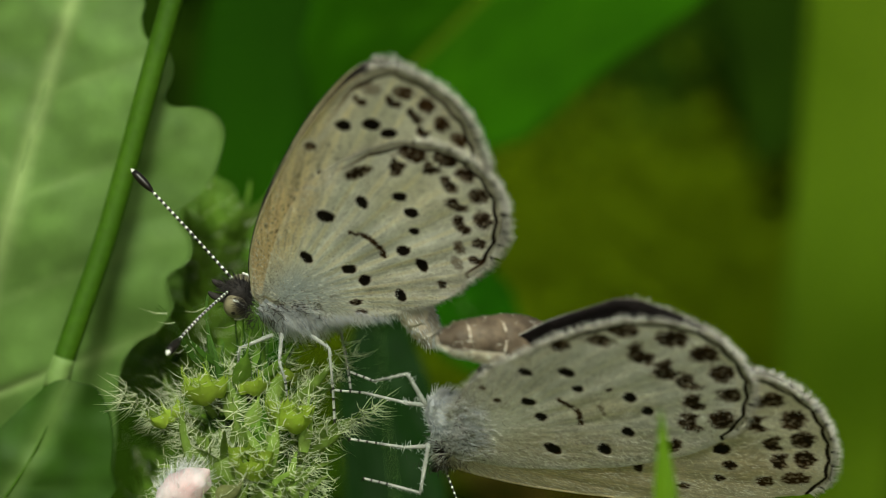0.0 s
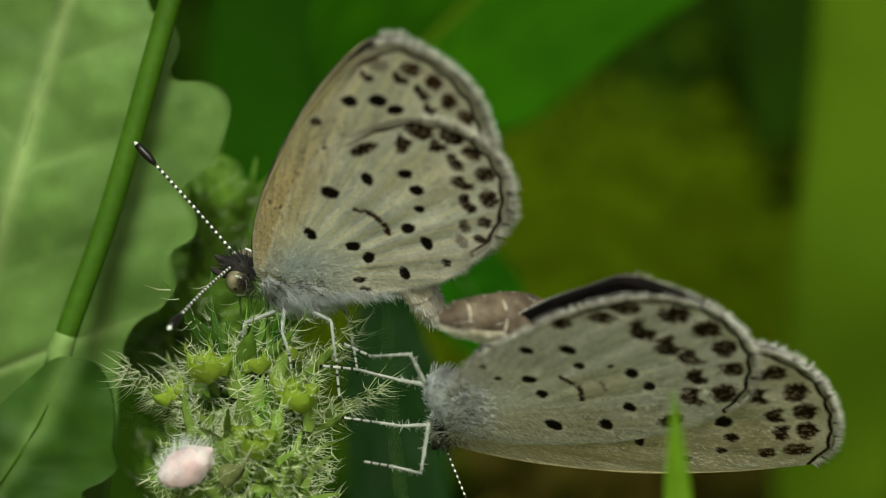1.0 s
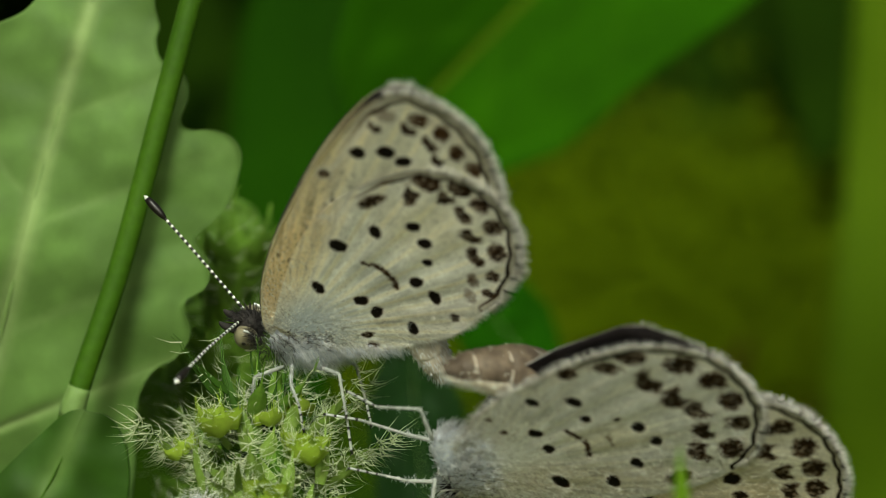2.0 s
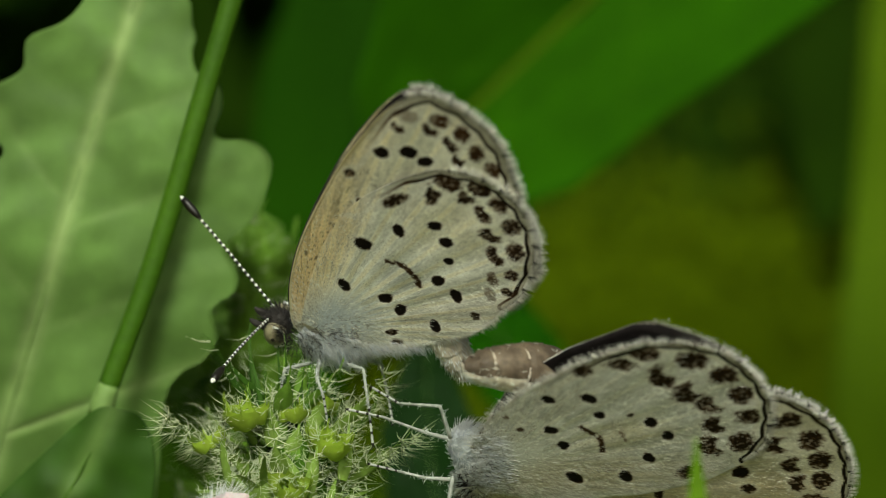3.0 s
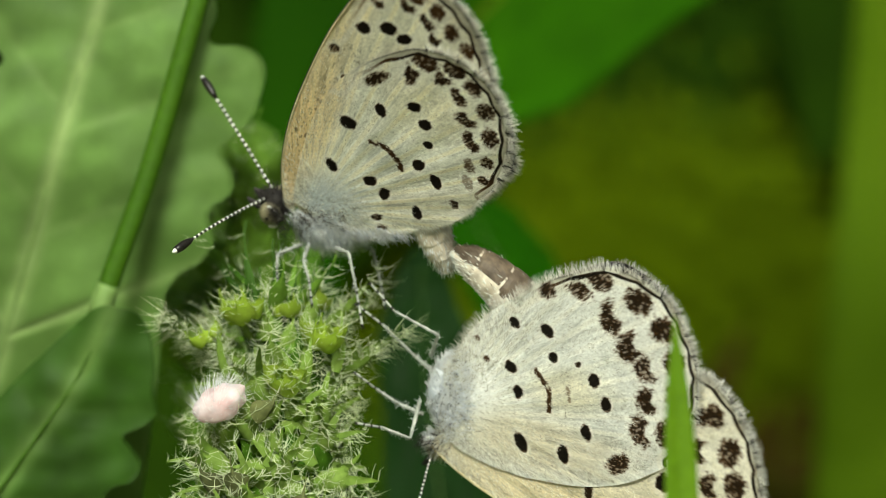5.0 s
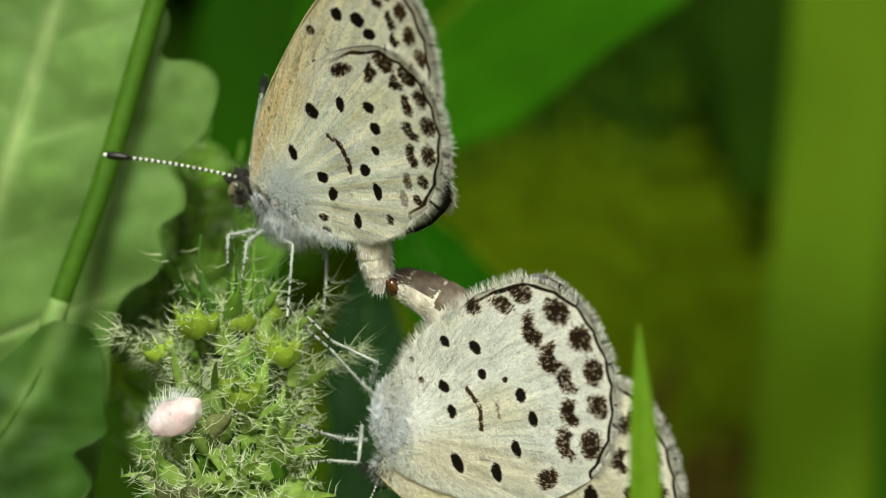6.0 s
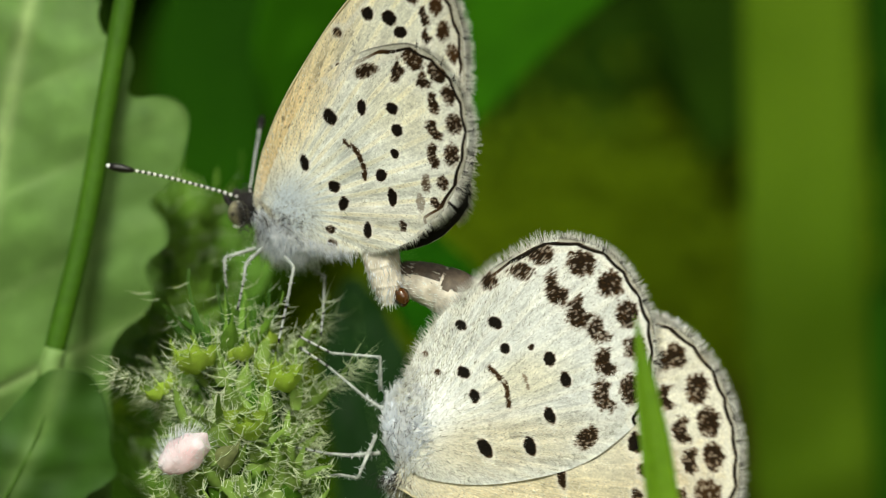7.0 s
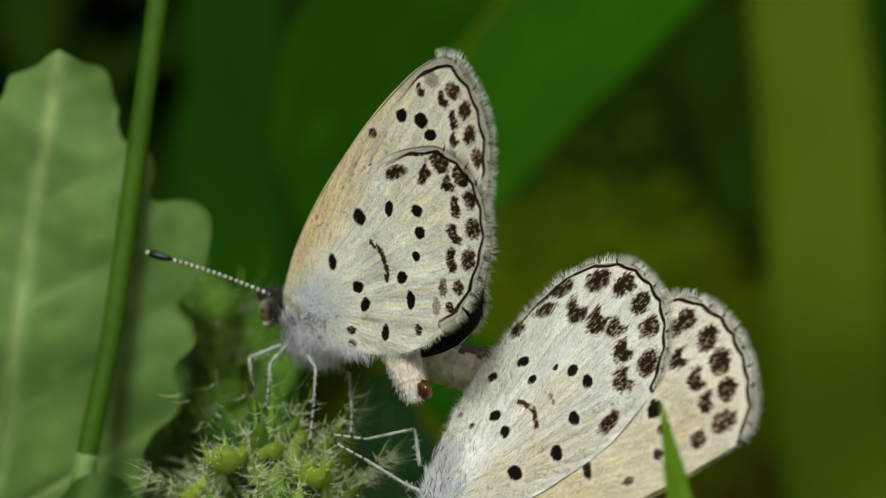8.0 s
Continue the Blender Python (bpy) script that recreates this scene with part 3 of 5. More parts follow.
# upper butterfly: head towards -x, wings towards +z
UP_FORE_MARGIN = [(1.55, 7.52), (2.45, 7.56), (3.42, 6.86), (4.20, 5.92), (4.69, 4.60), (4.76, 3.31), (4.76, 2.19), (4.42, 0.83)]
UP_FORE_OUT = [(-6.62, -4.45), (-6.78, -3.95), (-6.66, -3.2), (-6.12, -1.55), (-4.97, 0.59), (-3.42, 2.75), (-1.71, 4.82), (0.21, 6.66), (1.48, 7.48)] + UP_FORE_MARGIN[1:] + [(1.71, -1.83), (-2.71, -3.78), (-6.12, -4.69)]
UP_HIND_MARGIN = [(1.31, 3.88), (2.33, 3.90), (3.37, 3.48), (4.36, 2.52), (4.82, 1.37), (4.84, 0.05), (4.44, -1.41), (3.75, -2.60), (2.85, -3.41)]
UP_HIND_OUT = [(-6.38, -3.84), (-5.41, -1.87), (-3.97, 0.51), (-2.22, 2.33), (-0.41, 3.38)] + UP_HIND_MARGIN + [(1.87, -4.30), (0.32, -5.04), (-1.58, -5.41), (-3.65, -5.64), (-5.66, -5.49)]
UP_HIND_SPOTS = [
    (-0.33, 2.55, 0.52, 0.25, 20, 0.9), (1.39, 2.85, 0.27, 0.57, -30, 0.92, 1), (2.12, 3.30, 0.51, 0.32, -20, 0.75),
    (2.69, 2.52, 0.43, 0.27, 30, 0.9, 1), (3.31, 2.88, 0.41, 0.30, -30, 0.78), (3.14, 1.65, 0.27, 0.41, 0, 0.9, 1), (3.85, 2.07, 0.36, 0.32, -50, 0.8),
    (3.16, 0.53, 0.41, 0.30, -40, 0.9, 1), (4.12, 0.89, 0.34, 0.39, -10, 0.88), (3.07, -0.57, 0.27, 0.43, 10, 0.85, 1), (3.95, -0.40, 0.32, 0.41, -10, 0.9),
    (2.65, -1.80, 0.21, 0.34, 0, 0.6), (3.49, -1.64, 0.25, 0.27, -10, 0.85), (2.33, -2.67, 0.18, 0.30, 10, 0.5), (3.05, -2.53, 0.21, 0.18, -10, 0.8)]
UP_HIND_DOTS = [
    (-3.81, -1.82, 0.25, 0.38, 10, 1), (-2.22, -2.63, 0.33, 0.27, 12, 1), (-1.74, -3.31, 0.25, 0.35, -33, 1), (-2.49, -4.55, 0.24, 0.16, 12, 0.9), (-2.41, -5.13, 0.22, 0.17, 0, 0.95),
    (-0.50, -4.27, 0.22, 0.36, 0, 1), (1.39, -3.79, 0.17, 0.20, 0, 0.8), (-2.30, 0.38, 0.40, 0.34, -28, 1), (-0.60, 1.00, 0.26, 0.34, -8, 1), (0.97, 1.14, 0.30, 0.27, 0, 1),
    (1.23, 0.27, 0.30, 0.28, 0, 1), (1.07, -0.75, 0.23, 0.21, 0, 1), (0.32, -1.78, 0.32, 0.25, 12, 1), (0.87, -2.63, 0.24, 0.42, 4, 1)]
UP_FORE_SPOTS = [
    (-0.20, 4.93, 0.32, 0.30, 0, 1), (0.90, 4.86, 0.36, 0.32, 0, 1), (1.45, 4.32, 0.36, 0.24, 5, 1), (-1.84, 3.97, 0.22, 0.18, 20, 0.9),
    (0.81, 6.12, 0.20, 0.26, 30, 0.75, 1), (1.41, 6.61, 0.38, 0.28, -10, 0.45), (2.06, 5.86, 0.24, 0.32, 20, 0.85, 1), (2.57, 6.28, 0.34, 0.30, -40, 0.65),
    (2.70, 5.13, 0.22, 0.36, 10, 0.88, 1), (3.28, 5.61, 0.30, 0.34, -30, 0.7), (2.79, 4.34, 0.24, 0.28, -10, 0.9, 1), (3.63, 4.65, 0.30, 0.36, -10, 0.72), (4.03, 3.75, 0.28, 0.34, -10, 0.65), (-1.78, 2.55, 0.2, 0.14, 10, 0.7)]
UPPER = dict(
    wing_label="cream underside of a wing with black spots",
    forewing=dict(hinge=(-6.33, -4.15), outline=UP_FORE_OUT, margin=UP_FORE_MARGIN, fringe=0.46,
                  paint=painter((-6.33, -4.15), UP_FORE_MARGIN, UP_FORE_SPOTS, (232, 230, 212),
                                [(-5.2, -0.6, 1.9, 8.0, -33, (223, 191, 134), 0.8), (-2.2, 4.4, 2.1, 6.4, -42, (228, 212, 172), 0.65), (3.6, 6.4, 1.3, 3.2, 25, (186, 176, 152), 0.6), (0.6, 3.2, 2.6, 1.6, 30, (206, 200, 182), 0.6)], seed=2, line_in=0.30, edge_swell=1.2, streaks=0.15, specks=[(-4.6, -0.6, 1.2, 3.6, -30, 0.75), (-1.6, 3.0, 1.2, 3.0, -40, 0.5)], veins=13, lead=UP_FORE_OUT[6:9])),
    hindwing=dict(hinge=(-5.74, -4.25), outline=UP_HIND_OUT, margin=UP_HIND_MARGIN, fringe=0.50,
                  paint=painter((-5.74, -4.25), UP_HIND_MARGIN, UP_HIND_SPOTS + UP_HIND_DOTS, (242, 242, 232),
                                [(-4.4, -4.0, 3.6, 2.6, 10, (192, 202, 214), 0.9), (-4.0, 0.2, 1.5, 6.0, -38, (228, 206, 158), 0.75), (1.6, 1.2, 3.2, 2.4, -8, (236, 228, 194), 0.5), (0.4, -3.8, 4.0, 1.6, 8, (250, 246, 234), 0.8), (-1.2, -1.4, 2.2, 1.5, 20, (206, 210, 206), 0.6)], edge_swell=1.2, line_in=0.22, streaks=0.15, specks=[(-4.7, -4.4, 1.8, 1.2, 10, 0.75)],
                                bars=[([(-1.5, -0.6), (-0.95, -0.95), (-0.62, -1.45), (-0.58, -2.0)], 0.12, 0.68)], seed=3, veins=11, lead=UP_HIND_OUT[3:5])),
    costa=UP_FORE_OUT[:9], feeler=1.0,
    far_shift=(0.15, 0, -0.35), hairs=dict(forewing=2600, hindwing=6000),
    fore_gap=lambda u, w: np.clip(0.8 - 0.2 * (u - 1.0), 0.25, 0.8),
    hind_gap=lambda u, w: np.interp(w, (-3.3, -1.0), (1.6, 0.2)),
    thorax=(-5.5, 0.75, -5.4), thorax_axes=((1.6, 0, -0.15), (0, 0.85, 0), (0.2, 0, 1.0)), fur_out=0.3, fur_wide=0.011, fur_lay=(0.45, -0.2, -0.9), fur_len=(0.4, 1.05), fur_count=4200, fur_top=0.6, grey_every=5,
    wing_fur=[(-5.2, -5.0, 0.6, 0.35, 500, 0.7, -0.5), (-6.35, -4.75, 0.36, 0.32, 600, 0.5, -0.6), (-3.2, -5.45, 1.2, 0.25, 700, 0.6, -0.7)], dark_fur=[(-4.9, -0.1, -4.6, 0.5, 0.4, 100, (0.7, -0.1, 0.3)), (-6.2, -0.1, -4.7, 0.4, 0.3, 110, (0.6, -0.1, -0.3)), (-7.3, -0.05, -4.6, 0.16, 0.5, 260, (-0.5, -0.5, 0.2)), (-6.4, -0.2, -5.2, 0.4, 0.4, 60, (0, -0.4, -0.8))], inner=UP_HIND_OUT[-7:], inner_len=0.36,
    head=(-7.95, 0.9, -4.65), head_axes=((0.62, 0, 0), (0, 0.62, 0), (0, 0, 0.68)), eye_off=(-0.02, 0, -0.12), eye_out=0.58,
    eye_axes=((0.50, 0, 0), (0, 0.46, 0), (0, 0, 0.56)), ring=(-1.9, 1.3), face=(-0.9, 0, 0.25), palp=(-0.55, 0, 0.55), face_fur=(FUR_DARK, "dark bristles", 0.6),
    spine=[(-2.3, 1.1, -4.1), (-1.6, 1.1, -4.2), (-1.0, 1.0, -4.7), (-0.6, 0.8, -5.6), (-0.3, 0.6, -6.7), (-0.15, 0.4, -7.75)], spine_r=[0.35, 0.6, 0.74, 0.8, 0.78, 0.72, 0.6, 0.25],
    pale_side=(0, -0.5, -1), brown=False, tail_hinge=(-1.2, 1.0, -4.9), drop=(0.42, 0.6, -7.4),
    legs=[[(-6.55, -0.25, -6.0), (-7.64, -1.25, -5.75), (-7.84, -1.39, -6.3), (-8.0, -1.57, -6.95)],
          [(-6.1, -0.3, -5.9), (-5.95, -1.6, -6.0), (-5.79, -2.1, -6.7), (-5.88, -2.57, -7.7)],
          [(-4.87, -0.3, -6.1), (-3.95, -0.92, -6.2), (-4.0, -1.7, -7.56), (-4.15, -2.46, -9.03)],
          [(-5.08, 0.87, -6.5), (-4.39, 1.44, -7.55), (-4.3, 0.72, -8.94), (-4.26, 0.17, -9.82)]],
    # where each foot holds on to the flower: seconds and place
    feet=[((4.7, (-8.24, 5.2, -4.97)), (5.8, (-8.58, 5.1, -3.36))), ((4.7, (-6.2, 4.6, -5.82)), (5.8, (-8.0, 4.5, -4.5))),
          ((4.7, (-4.25, 4.6, -6.86)), (5.8, (-5.8, 4.2, -4.4))), ((4.7, (-3.53, 6.7, -6.0)), (5.8, (-4.1, 5.4, -5.48)))],
    antennae=[((-8.15, 0.5, -4.1), (-8.38, -5.04, -1.99)), ((-8.15, 1.3, -4.1), (-12.08, 4.09, -0.07))])

# lower butterfly: head towards -z, wings towards +x
LO_FORE_MARGIN = [(5.2, 1.2), (5.95, 0.9), (6.8, 0.2), (7.7, -1.1), (8.2, -2.7), (8.35, -4.3), (8.15, -5.9), (7.5, -6.85)]
LO_FORE_OUT = [(-7.2, -4.4), (-6.4, -2.0), (-2.0, 0.4), (3.0, 1.4)] + LO_FORE_MARGIN + [(6.0, -7.15), (4.1, -7.35), (0.4, -7.42), (-3.4, -6.75), (-5.9, -5.9), (-7.5, -5.05)]
LO_HIND_MARGIN = [(-0.9, 4.15), (0.5, 4.72), (2.1, 4.62), (3.6, 3.92), (4.55, 2.7), (5.12, 1.25), (5.2, -0.1), (4.9, -1.6), (4.2, -2.8)]
LO_HIND_OUT = [(-6.9, -1.6), (-6.0, 0.1), (-4.9, 1.5), (-3.6, 2.5), (-2.3, 3.45)] + LO_HIND_MARGIN + [(3.4, -3.45), (2.0, -4.3), (0.0, -4.9), (-3.0, -5.2), (-5.6, -4.9), (-7.0, -4.2)]
LO_HIND_DOTS = [
    (-3.50, 1.48, 0.27, 0.20, -20, 1), (-1.90, 1.47, 0.32, 0.22, -25, 1), (-1.55, 0.38, 0.22, 0.20, 0, 1), (-0.32, 0.38, 0.14, 0.11, 20, 0.8),
    (-3.56, -0.48, 0.28, 0.22, -20, 1), (-3.14, -1.50, 0.22, 0.26, 10, 1), (0.44, -0.14, 0.24, 0.28, 20, 1), (1.09, -1.02, 0.22, 0.30, 0, 1),
    (0.25, -2.46, 0.22, 0.32, 20, 1), (-2.86, -3.68, 0.26, 0.40, 30, 1), (-0.76, -3.68, 0.26, 0.36, 10, 1), (-4.78, -0.42, 0.16, 0.12, 0, 0.7), (-5.3, 0.4, 0.12, 0.1, 0, 0.6)]
LO_HIND_SPOTS = [
    (1.84, -3.45, 0.48, 0.34, 35, 0.9), (-2.00, 3.20, 0.36, 0.30, 10, 0.8), (-0.50, 3.50, 0.50, 0.30, -10, 0.85), (0.44, 4.12, 0.57, 0.34, -5, 0.88),
    (2.25, 3.62, 0.57, 0.46, -10, 0.9), (3.44, 2.72, 0.48, 0.48, 0, 0.92), (4.08, 1.42, 0.41, 0.48, 0, 0.92), (4.30, 0.08, 0.43, 0.41, 0, 0.9), (4.00, -1.56, 0.46, 0.52, -20, 0.9),
    (1.02, 2.70, 0.46, 0.62, 10, 0.92, 1), (2.05, 1.68, 0.52, 0.57, -40, 0.92, 1), (2.80, 0.86, 0.50, 0.41, -20, 0.92, 1), (3.00, -0.42, 0.46, 0.46, 20, 0.92, 1), (2.80, -1.76, 0.43, 0.57, 20, 0.92, 1)]
LO_FORE_SPOTS = [
    (0.50, -4.97, 0.18, 0.46, 0, 0.8), (3.92, -3.74, 0.34, 0.39, 0, 1), (4.22, -4.85, 0.27, 0.25, 0, 0.95), (3.75, -5.80, 0.21, 0.23, 0, 0.85),
    (5.40, -0.50, 0.34, 0.39, 0, 0.85), (5.36, -2.00, 0.46, 0.41, 20, 0.92, 1), (6.00, -3.30, 0.39, 0.48, 0, 0.92, 1), (6.26, -4.55, 0.34, 0.46, 0, 0.88, 1), (5.60, -6.00, 0.32, 0.34, 0, 0.7),
    (5.98, -0.36, 0.41, 0.46, 0, 0.85), (6.76, -1.70, 0.46, 0.50, 0, 0.85), (7.14, -3.00, 0.43, 0.50, 0, 0.8), (7.20, -4.40, 0.41, 0.48, 0, 0.8), (6.85, -5.75, 0.50, 0.41, 0, 0.7), (2.3, -6.4, 0.23, 0.18, 0, 0.7)]
LOWER = dict(
    wing_label="whitish underside of a wing with brown-black spots",
    forewing=dict(hinge=(-7.0, -4.3), outline=LO_FORE_OUT, margin=LO_FORE_MARGIN, fringe=0.44,
                  paint=painter((-7.0, -4.3), LO_FORE_MARGIN, LO_FORE_SPOTS, (220, 213, 190),
                                [(-1.0, -5.8, 7.5, 2.0, -4, (224, 208, 166), 0.6), (5.6, -5.0, 3.0, 2.2, 0, (214, 190, 140), 0.4), (6.0, -2.0, 2.2, 3.5, 0, (224, 220, 200), 0.6)], streaks=0.16, edge_swell=1.08, vein_tone=(120, 104, 78, 0.22), seed=12, veins=13, swell=1.08, dark=(28, 22, 15))),
    hindwing=dict(hinge=(-6.6, -3.2), outline=LO_HIND_OUT, margin=LO_HIND_MARGIN, fringe=0.42,
                  paint=painter((-6.6, -3.2), LO_HIND_MARGIN, LO_HIND_SPOTS + LO_HIND_DOTS, (224, 226, 222),
                                [(-2.0, -3.6, 6.5, 1.9, 3, (220, 206, 168), 0.6), (-0.6, -0.9, 3.0, 1.5, 12, (216, 208, 174), 0.55), (-5.5, -1.5, 2.2, 2.4, 0, (240, 242, 243), 0.8)], streaks=0.12, edge_swell=1.05, vein_tone=(196, 186, 160, 0.18), specks=[(-4.6, -0.4, 2.0, 2.0, 0, 0.2)],
                                bars=[([(-2.3, -0.35), (-1.95, -0.75), (-1.6, -1.2), (-1.6, -2.0)], 0.11, 0.66), ([(-0.75, -0.7), (-0.6, -1.3)], 0.07, 0.45)], seed=13, veins=11, lead=LO_HIND_OUT[3:5], swell=1.15, dark=(24, 20, 15))),
    costa=LO_FORE_OUT[-1:-7:-1], feeler=0.7,
    far_shift=(0, 0, 0), hairs=dict(forewing=6000, hindwing=14000),
    fore_gap=lambda u, w: 0.35 - 0.01 * u + 0.02 * (w + 7.0),
    hind_gap=lambda u, w: np.maximum(0.2, (0.80 + 0.07 * w - 0.03 * u) * np.interp(u, (-6.2, -4.8, 0.6, 3.0, 5.0), (0.15, 1.0, 1.0, 0.4, 0.15))),
    thorax=(-6.95, 0.75, -2.95), thorax_axes=((0.95, 0, 0.25), (0, 0.7, 0), (-0.3, 0, 1.75)), fur_out=0.55, fur_wide=0.018, fur_lay=(0.5, -0.25, 0.6), fur_len=(0.3, 0.8), fur_count=2200, fur_top=2.0, grey_every=30,
    wing_fur=[(-6.2, -2.5, 0.55, 1.2, 700, 0.8, 0.3), (-6.7, -3.2, 0.3, 1.0, 400, 0.3, 0.6)], dark_fur=[(-6.9, -0.3, -3.3, 0.35, 0.8, 70, (0.2, -0.4, 0.5)), (-6.1, -0.15, -2.8, 0.5, 0.9, 45, (0.6, -0.2, 0.4)), (-7.6, -0.1, -4.9, 0.4, 0.2, 120, (-0.2, -0.4, -0.6))], inner=LO_HIND_OUT[:7], inner_len=0.5,
    head=(-7.45, 0.9, -5.1), head_axes=((0.62, 0, 0), (0, 0.66, 0), (0, 0, 0.55)), eye_off=(-0.02, 0, -0.2), eye_out=0.30,
    eye_axes=((0.60, 0, 0), (0, 0.42, 0), (0, 0, 0.50)), ring=(-0.4, 2.8), face=(-0.4, 0, -0.85), palp=(-0.5, 0, -0.6), face_fur=(FUR, "white face hair", 1.0),
    spine=[(-5.4, 1.7, -2.0), (-3.8, 1.8, 0.0), (-3.2, 1.8, 1.5), (-3.9, 1.6, 2.6), (-5.3, 1.0, 3.45), (-6.9, 0.5, 3.95)], spine_r=[0.7, 0.8, 0.9, 0.98, 1.04, 1.08, 1.1, 1.08, 1.02, 0.94, 0.82, 0.66, 0.2],
    pale_side=(-0.45, -0.55, -0.8), brown=True, tail_hinge=(-4.4, 1.1, 1.8),
    legs=[[(-7.7, 0.11, -1.0), (-7.11, 0.0, 0.45), (-9.05, 0.57, 1.15), (-10.17, 1.24, 2.14)],
          [(-7.9, 0.86, -2.04), (-8.9, 1.04, -1.6), (-10.6, 1.37, -0.6), (-12.0, 1.45, 0.1)],
          [(-7.9, 0.02, -3.7), (-9.08, 0.2, -3.5), (-10.12, 0.5, -3.19), (-11.31, 0.69, -2.6)],
          [(-7.8, -0.4, -2.9), (-8.7, -1.6, -4.3), (-9.78, -1.17, -3.79), (-10.78, -0.64, -3.58)]],
    feet=[((3.5, (-3.2, 3.0, -5.0)), (4.5, (-2.79, 2.5, -3.5)), (5.8, (-4.9, 4.0, -5.25))), ((4.7, (-3.45, 4.0, -5.8)), (5.8, (-6.2, 4.2, -4.6))),
          ((4.7, (-3.5, 4.3, -7.7)), (5.8, (-4.55, 4.2, -10.0))), ((4.7, (-3.4, 2.6, -9.4)), (5.8, (-4.4, 4.6, -11.2)))],
    antennae=[((-7.6, 0.4, -5.5), (-5.4, -4.4, -7.8)), ((-7.6, 1.1, -5.5), (-6.5, 6.5, -9.2))])

upper, upper_feelers, upper_tail, upper_legs = butterfly(UPPER, "small butterfly with cream black-spotted closed wings on a flower spike", 21)
lower, _, lower_tail, lower_legs = butterfly(LOWER, "whitish butterfly with bold dark spots hanging tail to tail", 22)

# ---- plants ----
def leaf_blade(name, spine, width, normal, tone, vein_tone, lobes=7, depth=0.12, ns=90, nv=44, cup=0.1, fold=0.0, vein_count=6, seed=0, rib=0.035, dapple=0.25, thick=0.25, side_vein=0.28):
    """A leaf: a curved midrib, scalloped edges, sunk side veins, a blade with thickness. spine in millimetres, tip last."""
    sp = curve(spine, ns)
    nrm = Vector(normal).normalized()
    top, tint = [], []
    T0, V0 = np.array(srgb(*tone)[:3]), np.array(srgb(*vein_tone)[:3])
    total = sum((Vector(sp[i + 1]) - Vector(sp[i])).length for i in range(ns - 1))
    for i in range(ns):
        s = i / (ns - 1)
        d = Vector(sp[min(i + 1, ns - 1)]) - Vector(sp[max(i - 1, 0)])
        d.normalize()
        across = d.cross(nrm).normalized()
        up = across.cross(d)
        for j in range(nv + 1):
            v = 2 * j / nv - 1
            half = float(np.interp(s, *(width[1] if v > 0 else width[0])) if isinstance(width[0], tuple) else np.interp(s, *width))
            ph = (s * lobes + (0.35 if v > 0 else 0.0) + seed * 0.13) % 1.0
            half *= 1 - depth * (2 * abs(ph - 0.5)) ** 3 + 0.03 * noise.noise(Vector((s * 9, v, seed)))
            s2 = s * vein_count - abs(v) * 0.9
            vd = abs(s2 - round(s2)) / vein_count * total
            vein = max(math.exp(-(vd / side_vein) ** 2) * (0.75 - 0.55 * abs(v)), math.exp(-(v / rib) ** 2))
            h = cup * half * v * v + fold * half * max(v, 0.0) - 0.25 * vein + 0.28 * noise.noise(Vector((s * 12, v * 5, seed + 3)))
            p = Vector(sp[i]) + across * (v * half) + up * h
            top.append(p * MM)
            mottled = 1 + dapple * noise.noise(Vector((s * 6, v * 3, seed + 7))) + dapple * 0.6 * noise.noise(Vector((s * 22, v * 9, seed)))
            c = (T0 * (1 - vein * 0.8) + V0 * vein * 0.8) * mottled
            tint.append((*np.clip(c, 0, 1), 1.0))
    w = nv + 1
    k = len(top)
    bottom = [p - nrm * thick * MM for p in top]
    faces = [(i * w + j, i * w + j + 1, (i + 1) * w + j + 1, (i + 1) * w + j) for i in range(ns - 1) for j in range(nv)]
    faces += [tuple(q + k for q in reversed(f)) for f in faces]
    rim = [i * w for i in range(ns)] + [(ns - 1) * w + j for j in range(1, w)] + [i * w + nv for i in range(ns - 2, -1, -1)] + list(range(nv - 1, 0, -1))
    faces += [(a, b, b + k, a + k) for a, b in zip(rim, rim[1:] + rim[:1])]
    me = mesh_of(name, top + bottom, faces)
    at = me.color_attributes.new("tint", "FLOAT_COLOR", "POINT")
    at.data.foreach_set("color", np.array(tint + tint, np.float32).ravel())
    for v in me.vertices:
        v.co.z += LIFT
    return me


